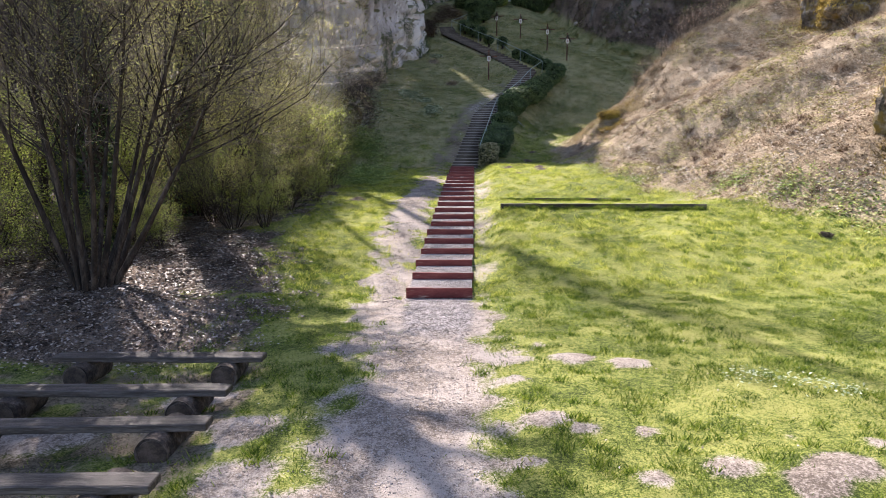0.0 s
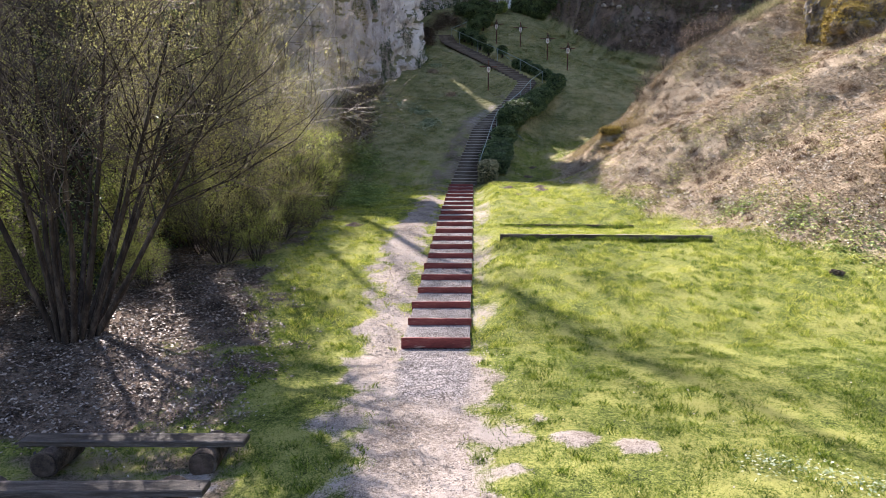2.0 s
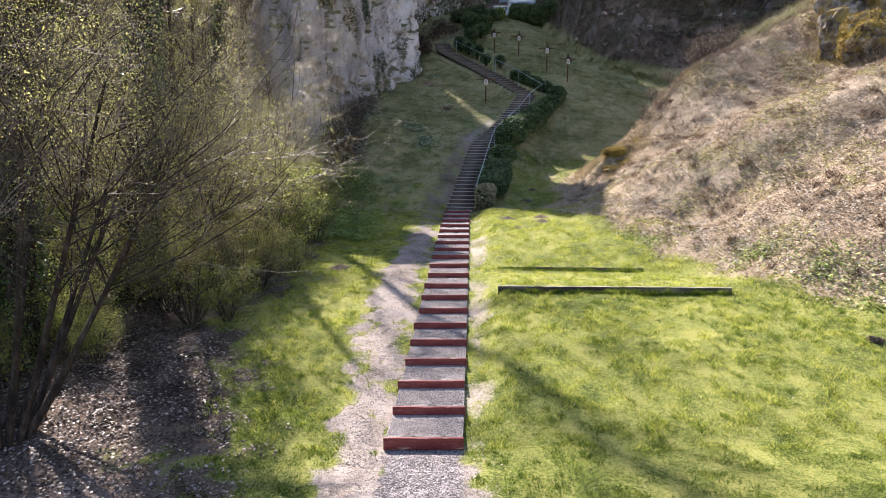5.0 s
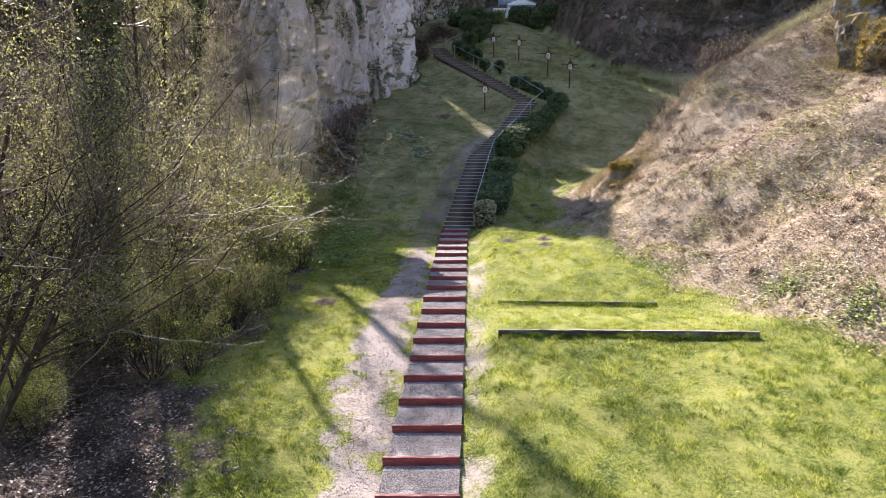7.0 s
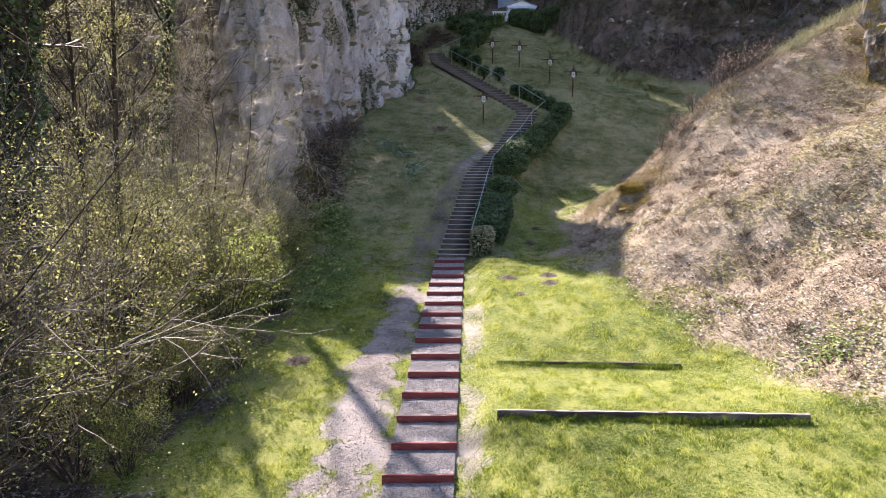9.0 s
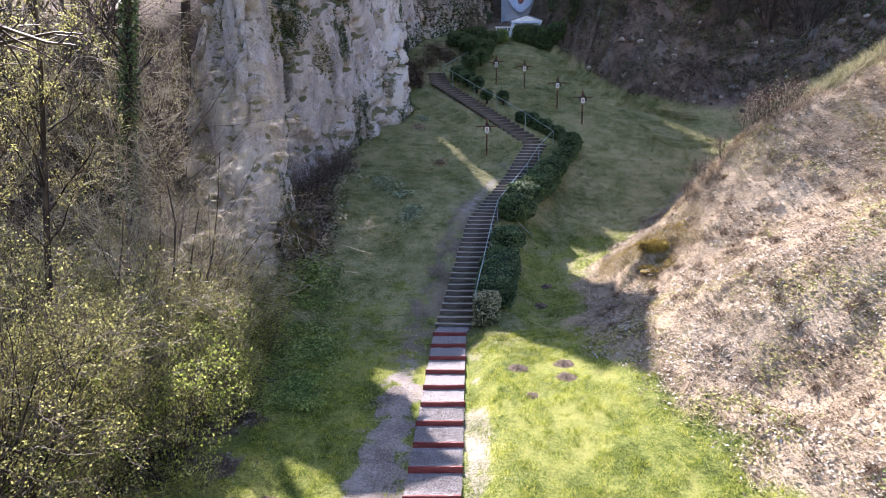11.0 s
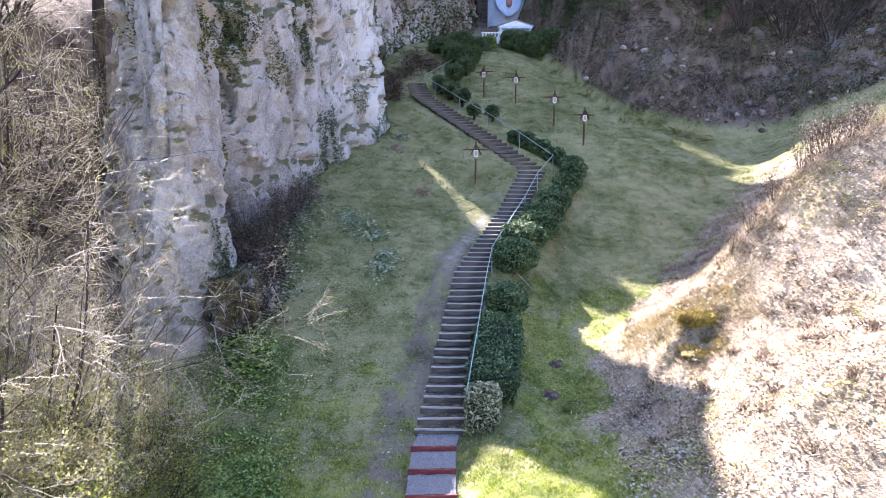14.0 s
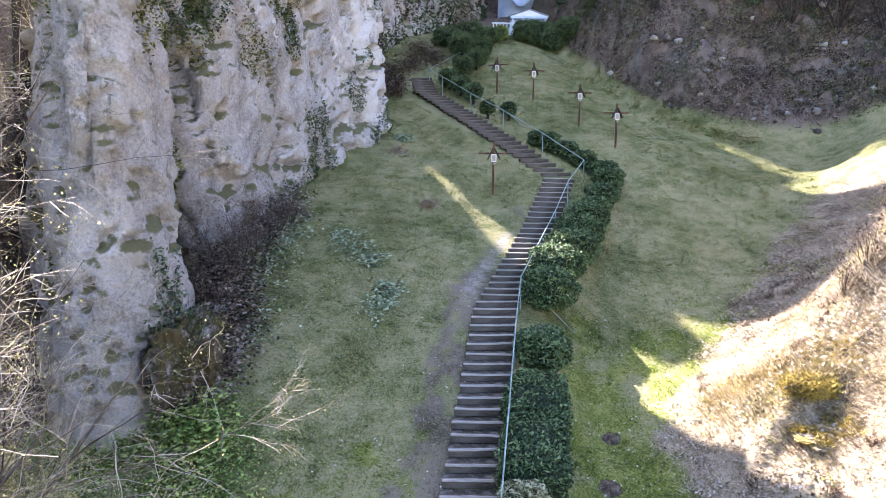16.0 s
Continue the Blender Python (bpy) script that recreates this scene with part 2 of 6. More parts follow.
M_PALE_BUD = material("pale_yellow_buds", ((0.26, 0.24, 0.085), (0.45, 0.42, 0.16), (0.63, 0.59, 0.27)), 1.0, 8, 0.6, 0, island=0.7, through_light=0.5, spec=0.3)
# Bark and twig tones lowered for sides seen against the sun.
M_BARK = material("grey_brown_bark", ((0.014, 0.010, 0.008), (0.038, 0.028, 0.021), (0.09, 0.07, 0.055)), 3, 30, 0.85, 0.6, stretch=(2, 2, 0.5))
M_DARK_TWIG = material("dark_twigs", ((0.022, 0.015, 0.011), (0.058, 0.04, 0.03), (0.135, 0.10, 0.075)), 1.0, 10, 0.6, 0, island=0.5, spec=0.35)
# Lit copy of the twigs, with sunlight put into its pale tone.
M_SUNLIT_TWIG = material("sunlit_twigs", ((0.235, 0.178, 0.134), (0.43, 0.342, 0.265), (0.65, 0.55, 0.44)), 1.0, 10, 0.55, 0, island=0.5, spec=0.4)
M_PALE_TIP = material("yellowed_evergreen", ((0.12, 0.13, 0.06), (0.30, 0.30, 0.16), (0.50, 0.47, 0.30)), 1.5, 8, 0.6, 0, island=0.8, through_light=0.15)
M_TWIG = material("twigs", ((0.036, 0.027, 0.021), (0.092, 0.069, 0.053), (0.215, 0.172, 0.135)), 1.0, 10, 0.6, 0, island=0.5, spec=0.4)
M_RED = material("dark_red_painted_wood", ((0.09, 0.014, 0.013), (0.15, 0.026, 0.024), (0.21, 0.055, 0.047)), 3, 45, 0.5, 0.25, stretch=(0.4, 2, 2), spots=((0.36, 0.22, 0.18), 9, 0.36))
M_STEP = material("weathered_shaded_timber", ((0.03, 0.023, 0.018), (0.065, 0.05, 0.04), (0.13, 0.11, 0.09)), 2.5, 40, 0.75, 0.4, stretch=(0.4, 2, 2))
M_TREAD_SOIL = material("trodden_soil", ((0.045, 0.038, 0.025), (0.10, 0.082, 0.062), (0.20, 0.17, 0.14)), 5, 50, 0.95, 0.6, coords="Object")
M_GRAVEL = material("crushed_gravel", ((0.09, 0.083, 0.08), (0.24, 0.222, 0.22), (0.44, 0.42, 0.415)), 30, 95, 0.9, 1.0)
M_BENCH = material("grey_weathered_plank", ((0.018, 0.013, 0.011), (0.05, 0.04, 0.034), (0.135, 0.115, 0.103)), 3, 50, 0.55, 0.5, stretch=(0.25, 3, 3), spec=0.4)
M_LOG = material("dark_log_bark", ((0.02, 0.015, 0.012), (0.06, 0.045, 0.035), (0.13, 0.105, 0.085)), 6, 40, 0.85, 0.7)
M_LOG_END = material("dark_log_end", ((0.035, 0.026, 0.02), (0.075, 0.055, 0.04), (0.12, 0.09, 0.07)), 5, 60, 0.85, 0.4)
M_RAIL = material("blue_green_painted_steel", ((0.13, 0.20, 0.20), (0.22, 0.31, 0.30), (0.33, 0.40, 0.39)), 5, 60, 0.4, 0.05, spec=0.5)
M_POST = material("brown_stained_wood", ((0.05, 0.018, 0.01), (0.11, 0.042, 0.024), (0.19, 0.085, 0.05)), 4, 50, 0.6, 0.3, stretch=(2, 2, 0.4))
M_PANEL = material("white_enamel", ((0.60, 0.56, 0.52), (0.78, 0.75, 0.71)), 8, 40, 0.4, 0.05)
M_FIGURE = material("faded_relief", ((0.35, 0.26, 0.22), (0.5, 0.42, 0.36)), 12, 60, 0.6, 0.1)
M_ROCK = rock_material()
M_DARK_ROCK = material("mossy_dark_limestone", ((0.03, 0.024, 0.017), (0.09, 0.07, 0.05), (0.30, 0.275, 0.25)), 1.6, 9, 0.95, 1.0, spots=((0.085, 0.06, 0.022), 1.4, 0.5))
M_SCARP_STONE = material("grimy_limestone", ((0.05, 0.043, 0.033), (0.14, 0.12, 0.10), (0.32, 0.29, 0.25)), 1.2, 6, 0.95, 0.8, island=0.5)
M_MOSS_ROCK = material("mossy_rock", ((0.04, 0.034, 0.028), (0.15, 0.13, 0.108), (0.36, 0.325, 0.285)), 1.5, 14, 0.95, 1.0, spots=((0.20, 0.145, 0.045), 1.3, 0.46))
M_NOSING = material("worn_lit_timber", ((0.20, 0.18, 0.155), (0.34, 0.31, 0.275), (0.46, 0.43, 0.39)), 3, 50, 0.75, 0.3, stretch=(0.3, 3, 3))
# Duller copy of the step edge, holding the upper flight's shade in its colour.
M_SHADED_EDGE = material("shaded_brown_timber", ((0.05, 0.04, 0.032), (0.125, 0.105, 0.088), (0.25, 0.22, 0.19)), 3, 50, 0.8, 0.3, stretch=(0.3, 3, 3))
M_LITTER_DARK = material("rotting_leaves", ((0.03, 0.021, 0.016), (0.115, 0.082, 0.061), (0.28, 0.22, 0.175)), 1.0, 8, 0.8, 0, island=0.9, spec=0.2)
M_PALE_LEAF = material("pale_dry_leaves", ((0.30, 0.26, 0.2), (0.5, 0.46, 0.4)), 1.0, 8, 0.7, 0, island=0.9)
M_MOSS = material("golden_moss", ((0.10, 0.07, 0.02), (0.27, 0.195, 0.04), (0.48, 0.37, 0.085)), 1.0, 8, 0.8, 0, island=0.8, through_light=0.2)
M_SILVER = material("grey_green_leaves", ((0.16, 0.22, 0.11), (0.30, 0.37, 0.21), (0.48, 0.53, 0.36)), 1.0, 8, 0.6, 0, island=0.8, through_light=0.2)
M_GREEN_COVER = material("nettle_green", ((0.10, 0.165, 0.04), (0.24, 0.345, 0.085), (0.42, 0.51, 0.15)), 1.0, 8, 0.5, 0, island=0.8, through_light=0.3)
M_MOSS_GREEN = material("dull_green_moss", ((0.05, 0.06, 0.016), (0.13, 0.14, 0.035), (0.25, 0.235, 0.075)), 1.0, 8, 0.8, 0, island=0.7, through_light=0.2, spec=0.2)
M_BANK_GREEN = material("yellow_green_weeds", ((0.18, 0.20, 0.05), (0.36, 0.37, 0.10), (0.55, 0.53, 0.2)), 1.0, 8, 0.7, 0, island=0.8, through_light=0.3, spec=0.2)
M_PEBBLE = material("path_pebbles", ((0.15, 0.13, 0.12), (0.28, 0.25, 0.24), (0.44, 0.405, 0.39)), 3, 20, 0.85, 0, island=0.9)
# Board tone darkened for the shade on its front face.
M_EDGING = material("grey_brown_shaded_board", ((0.022, 0.017, 0.013), (0.052, 0.042, 0.033), (0.14, 0.12, 0.10)), 2.5, 40, 0.8, 0.4, stretch=(0.4, 2, 2))
M_PALE_STRAW = material("pale_dead_grass", ((0.28, 0.22, 0.12), (0.42, 0.34, 0.2), (0.56, 0.48, 0.31)), 0.6, 6, 0.7, 0, island=0.6, through_light=0.25, spec=0.2)
M_SOIL = material("dark_turned_soil", ((0.03, 0.022, 0.015), (0.09, 0.065, 0.045), (0.16, 0.12, 0.09)), 8, 60, 0.95, 0.9)
M_STONE = material("pale_worn_stone", ((0.26, 0.22, 0.19), (0.40, 0.36, 0.32), (0.52, 0.48, 0.44)), 4, 40, 0.9, 0.5)
M_WHITE = material("white_plaster", ((0.62, 0.64, 0.68), (0.76, 0.78, 0.8), (0.84, 0.85, 0.86)), 2, 25, 0.8, 0.15)
M_BLUE = material("blue_paint", ((0.30, 0.40, 0.62), (0.40, 0.52, 0.72)), 3, 25, 0.6, 0.1)
M_ROSE = material("dull_rose_paint", ((0.26, 0.12, 0.14), (0.4, 0.2, 0.2)), 3, 25, 0.6, 0.1)
M_PALE_BLUE = material("pale_blue_plaster", ((0.42, 0.52, 0.66), (0.62, 0.69, 0.78)), 1.2, 25, 0.8, 0.15)
M_ROOF = material("grey_sheet_roof", ((0.22, 0.25, 0.30), (0.36, 0.40, 0.45)), 3, 30, 0.5, 0.1)

# ---- building helpers ----


def smooth_face(me):
    me.polygons.foreach_set("use_smooth", [True] * len(me.polygons))


def mesh_np(name, verts, faces, mat, smooth_shade=False):
    """A mesh from arrays: verts (n, 3) and faces (m, 3 or 4)."""
    me = bpy.data.meshes.new(name)
    verts, faces = np.asarray(verts, np.float32), np.asarray(faces, np.int32)
    me.vertices.add(len(verts))
    me.vertices.foreach_set("co", verts.ravel())
    k = faces.shape[1]
    me.loops.add(faces.size)
    me.loops.foreach_set("vertex_index", faces.ravel())
    me.polygons.add(len(faces))
    me.polygons.foreach_set("loop_start", np.arange(0, faces.size, k, dtype=np.int32))
    me.update(calc_edges=True)
    me.materials.append(mat)
    if smooth_shade:
        smooth_face(me)
    return me


def thing(name, label, category, at=(0, 0, 0), turn=0.0, group="", kind=""):
    """An Empty at the base of a thing with parts."""
    e = new(name)
    e.empty_display_size = 0.2
    e.matrix_basis = pose(*at, 0, 0, turn)
    return tagged(e, label, category, group, kind)


def part(name, shape, mat, parent=None, label=""):
    """Links a bmesh or a ready mesh as one object under a thing or a part."""
    if isinstance(shape, bmesh.types.BMesh):
        me = bpy.data.meshes.new(name)
        shape.to_mesh(me)
        shape.free()
        me.materials.append(mat)
    else:
        me = shape
    ob = new(name, me)
    ob.parent = parent
    if label:
        ob["label"] = label
    return ob


def box(size, at=(0, 0, 0), bevel=0.01, turn=None, bm=None, rough_by=0.0, seed=0, cuts=0):
    """A bevelled block, optionally uneven, added to bm."""
    one = bmesh.new()
    bmesh.ops.create_cube(one, size=1.0)
    bmesh.ops.scale(one, vec=size, verts=one.verts)
    if cuts:
        long_axis = max(range(3), key=lambda i: size[i])
        edges = [e for e in one.edges if abs((e.verts[0].co - e.verts[1].co)[long_axis]) > size[long_axis] * 0.9]
        bmesh.ops.subdivide_edges(one, edges=edges, cuts=cuts, use_grid_fill=True)
    if bevel:
        sharp = [e for e in one.edges if len(e.link_faces) == 2 and e.calc_face_angle() > 0.5]
        bmesh.ops.bevel(one, geom=sharp, offset=bevel, segments=1, affect="EDGES")
    if rough_by:
        for v in one.verts:
            v.co += noise.noise_vector(v.co * 3.1 + Vector((seed * 7.3, seed, 0))) * rough_by
    if turn is not None:
        bmesh.ops.transform(one, matrix=turn, verts=one.verts)
    bmesh.ops.translate(one, vec=at, verts=one.verts)
    if bm is None:
        return one
    me = bpy.data.meshes.new("tmp")
    one.to_mesh(me)
    one.free()
    bm.from_mesh(me)
    bpy.data.meshes.remove(me)
    return bm


def tubes(lines, sides=5):
    """Vertices and quads of round rods along polylines; lines: (points (n, 3), radii (n,))."""
    vs, fs, at = [], [], 0
    ang = np.linspace(0, 2 * np.pi, sides, endpoint=False)
    ca, sa = np.cos(ang)[None, :, None], np.sin(ang)[None, :, None]
    ring = np.arange(sides)
    for pts, rad in lines:
        pts = np.asarray(pts, float)
        k = len(pts)
        t = np.gradient(pts, axis=0)
        t /= np.linalg.norm(t, axis=1, keepdims=True) + 1e-9
        ref = np.array((0.0, 0, 1)) if abs(t[:, 2].mean()) < 0.8 else np.array((1.0, 0, 0))
        u = np.cross(t, ref)
        u /= np.linalg.norm(u, axis=1, keepdims=True) + 1e-9
        w = np.cross(t, u)
        r = np.asarray(rad, float)[:, None, None] * np.ones((k, 1, 1))
        vs.append((pts[:, None, :] + r * (ca * u[:, None, :] + sa * w[:, None, :])).reshape(-1, 3))
        a = at + (np.arange(k - 1)[:, None] * sides + ring[None, :])
        b = at + (np.arange(k - 1)[:, None] * sides + np.roll(ring, -1)[None, :])
        fs.append(np.stack([a, b, b + sides, a + sides], -1).reshape(-1, 4))
        at += k * sides
    return np.concatenate(vs), np.concatenate(fs)


def leaf_cards(centres, size, rng, flat=0.0, long=1.6):
    """Small folded leaves: two triangles each, turned at random; flat: 1 lies level."""
    n = len(centres)
    nrm = rng.normal(size=(n, 3))
    nrm[:, 2] = np.abs(nrm[:, 2]) + flat * 4
    nrm /= np.linalg.norm(nrm, axis=1, keepdims=True)
    along = np.cross(nrm, rng.normal(size=(n, 3)))
    along /= np.linalg.norm(along, axis=1, keepdims=True) + 1e-9
    side = np.cross(nrm, along)
    s = size * rng.uniform(0.6, 1.3, (n, 1))
    c = np.asarray(centres)
    v = np.stack([c - along * s * long / 2, c + side * s / 2 + nrm * s * 0.18, c + along * s * long / 2, c - side * s / 2 + nrm * s * 0.18], 1).reshape(-1, 3)
    return v, np.arange(4 * n).reshape(n, 4)


def blades(xy, base_z, height, width, rng, lean=0.5):
    """One tapering triangle for each blade."""
    n = len(xy)
    a, b = rng.uniform(0, 2 * np.pi, n), rng.uniform(0, 2 * np.pi, n)
    h = height * rng.uniform(0.5, 1.4, n)
    base = np.column_stack([xy, base_z])
    off = np.column_stack([np.cos(a), np.sin(a), np.zeros(n)]) * (width / 2)
    tip = base + np.column_stack([np.cos(b) * h * lean, np.sin(b) * h * lean, h * np.sqrt(np.maximum(1 - lean**2, 0.05))]) * rng.uniform(0.7, 1.0, (n, 1))
    return np.stack([base - off, base + off, tip], 1).reshape(-1, 3), np.arange(3 * n).reshape(n, 3)


def value_noise(x, y, seed=0):
    """Smooth random bumps on a unit lattice, 0 to 1."""
    xi, yi = np.floor(x).astype(np.int64), np.floor(y).astype(np.int64)
    xf, yf = x - xi, y - yi
    u, v = xf * xf * (3 - 2 * xf), yf * yf * (3 - 2 * yf)

    def h(i, j):
        k = (i * 374761393 + j * 668265263 + seed * 974711) & 0x7FFFFFFF
        k = ((k ^ (k >> 13)) * 1274126177) & 0x7FFFFFFF
        return ((k ^ (k >> 16)) & 0xFFFF) / 65535.0

    return (h(xi, yi) * (1 - u) + h(xi + 1, yi) * u) * (1 - v) + (h(xi, yi + 1) * (1 - u) + h(xi + 1, yi + 1) * u) * v


def facets(x, y, seed=0):
    """Broken-rock relief: each cell of an uneven mosaic stands at a height and tilt of its own."""
    xi, yi = np.floor(x).astype(np.int64), np.floor(y).astype(np.int64)
    best, out = np.full(np.shape(x), 9.0), np.zeros(np.shape(x))

    def h(i, j, k):
        q = (i * 73856093 + j * 19349663 + (k + seed * 7) * 83492791) & 0x7FFFFFFF
        q = ((q ^ (q >> 13)) * 1274126177) & 0x7FFFFFFF
        return ((q ^ (q >> 16)) & 0xFFFF) / 65535.0

    for di in (-1, 0, 1):
        for dj in (-1, 0, 1):
            i, j = xi + di, yi + dj
            dx, dy = x - i - h(i, j, 0), y - j - h(i, j, 1)
            d = dx * dx + dy * dy
            near = d < best
            best = np.where(near, d, best)
            out = np.where(near, h(i, j, 2) - 0.5 + dx * (h(i, j, 3) - 0.5) + dy * (h(i, j, 4) - 0.5), out)
    return out


def fractal(x, y, seed=0, octaves=4):
    out, amp, tot = 0.0, 1.0, 0.0
    for o in range(octaves):
        out, tot = out + amp * value_noise(x * 2**o, y * 2**o, seed + o), tot + amp
        amp *= 0.5
    return out / tot


# ---- the lie of the land ----


def smooth(a, b, v):
    t = np.clip((v - a) / (b - a), 0, 1)
    return t * t * (3 - 2 * t)


def soft(d, w=1.0):
    """A ramp that starts gently at d = 0."""
    return np.where(d > 8 * w, d, w * np.log1p(np.exp(np.clip(d / w, -30, 30))))


def stair_x(y):
    return np.interp(y, (0, 12.7, 17.8, 32.5, 36, 41, 46.5, 50.2, 62, 70), (-0.1, -0.08, 0.22, 1.03, 1.75, 2.75, 5.2, 6.9, 0.0, -0.5))


def stair_z(y):
    return np.interp(y, (-40, 2, 12.75, 24.5, 33.2, 41, 46.5, 50.2, 54.5, 63, 75, 90, 130, 300), (-1.2, -0.2, 0.0, 1.66, 2.6, 6.0, 8.1, 10.1, 12.1, 15.6, 22.0, 31, 55, 75))


def cliff_x(y):
    return np.interp(y, (30, 33, 36, 38.5, 41, 43.5, 46, 50, 53, 55.5, 58, 64, 72, 80), (-15, -10.5, -8.0, -7.3, -8.3, -6.8, -6.2, -4.9, -4.1, -2.9, -4.2, -5.5, -5, -3))


def scarp_y(x):
    return np.interp(x, (6, 11, 13, 14.5, 15.8, 18, 20.5, 25, 33, 45, 80), (90, 75, 68.5, 64, 60.8, 58.4, 57, 56.2, 53, 47, 30))


def toe_x(y):
    return np.interp(y, (-30, 5, 12, 17, 22, 26, 30, 35, 38, 42, 50, 58, 66), (30, 17, 13.5, 11.5, 8.8, 7.2, 6.2, 6.4, 7.6, 11, 18.5, 25, 40))


def ground(x, y):
    """Height of the ground, for numbers or arrays."""
    x, y = np.asarray(x, float), np.asarray(y, float)
    xs, zs = stair_x(y), stair_z(y)
    d = x - xs
    up = smooth(30, 36, y)
    z = zs - up * np.interp(y, (36, 41, 50, 55, 62, 70), (0.7, 1.1, 0.8, 0.4, 0.2, 0.2)) * smooth(0.9, 3.4, d)
    z = z + 0.03 * up * np.clip(-d - 0.9, 0, 14) - 0.4 * smooth(46, 49, y) * smooth(-0.8, -2.5, d)
    z = z + np.interp(y, (8.5, 12, 18, 26, 34), (-0.1, 0.08, 0.08, -0.05, -0.1)) * (1 - up) * np.clip(-d - 1.5, 0, 2.5)
    z = z + np.interp(y, (12.75, 16, 19.15, 19.4, 22.2, 22.5, 25, 27.5, 30, 33, 36), (0.04, 0.28, 0.45, 0.5, 0.05, 0.09, 0.3, 0.5, 0.45, 0.25, 0.0)) * smooth(0.9, 1.8, d)
    z = z - 0.8 * smooth(8, 13, d) * smooth(50, 55, y)
    r = x - toe_x(y)
    z = z + 0.62 * soft(r, 0.7) - 0.175 * soft(r - 4, 1.0) - 0.2 * soft(r - 22, 4)
    along, across = 0.934 * (x - 9.5) + 0.358 * (y - 36.2), 0.934 * (y - 36.2) - 0.358 * (x - 9.5)
    z = z + np.interp(along, (-2.5, 0, 1, 3, 5, 7.5, 9.5, 12, 15, 25, 40), (0, 0.45, 0.6, 1.6, 2.65, 2.75, 3.0, 3.2, 3.4, 3.2, 0)) * np.exp(-((across / np.where(across < 0, 3.6, 1.6)) ** 2))
    z = z - 1.2 * np.exp(-(((y - 25.8) / 2.4) ** 2)) * smooth(0.5, 3.0, r)
    z = z + 9.5 * smooth(1.5, 9.0, cliff_x(y) - x) * smooth(33, 38, y)
    s = y - scarp_y(x)
    z = z + 0.9 * np.clip(soft(s, 0.5), 0, 15) * smooth(8, 12, x)
    z = z + 0.45 * smooth(7.6, 8.8, x) * smooth(10.7, 9.9, x) * smooth(34.9, 35.25, y + 0.25 * (9.5 - x)) * np.exp(-(((np.maximum(y, 35.4) - 35.4) / 1.7) ** 2))
    far = np.hypot(x - 2, y - 35)
    z = z + 18 * smooth(60, 220, far) * (1 - smooth(-40, 30, -y))
    return z


STEP_RUN, STEP_RISE, FIRST_STEP = 1.04, 0.14, 12.75
BARE_SPOTS = [(1.08, 8.52, 0.24), (1.81, 8.46, 0.33), (2.62, 8.2, 0.28), (0.95, 7.62, 0.22), (1.19, 6.49, 0.26), (1.56, 6.19, 0.18), (2.15, 6.13, 0.2), (2.74, 5.33, 0.32), (3.76, 5.36, 0.36), (4.4, 5.76, 0.2), (3.31, 5.06, 0.32),
              (1.93, 5.08, 0.21), (0.86, 5.57, 0.15), (-1.45, 9.16, 0.5), (-2.25, 6.46, 0.5), (3.69, 6.12, 0.14), (1.5, 9.2, 0.15), (-1.94, 5.34, 0.5), (-0.6, 5.0, 0.8), (-3.2, 7.6, 0.5), (-4.6, 6.6, 0.6)]


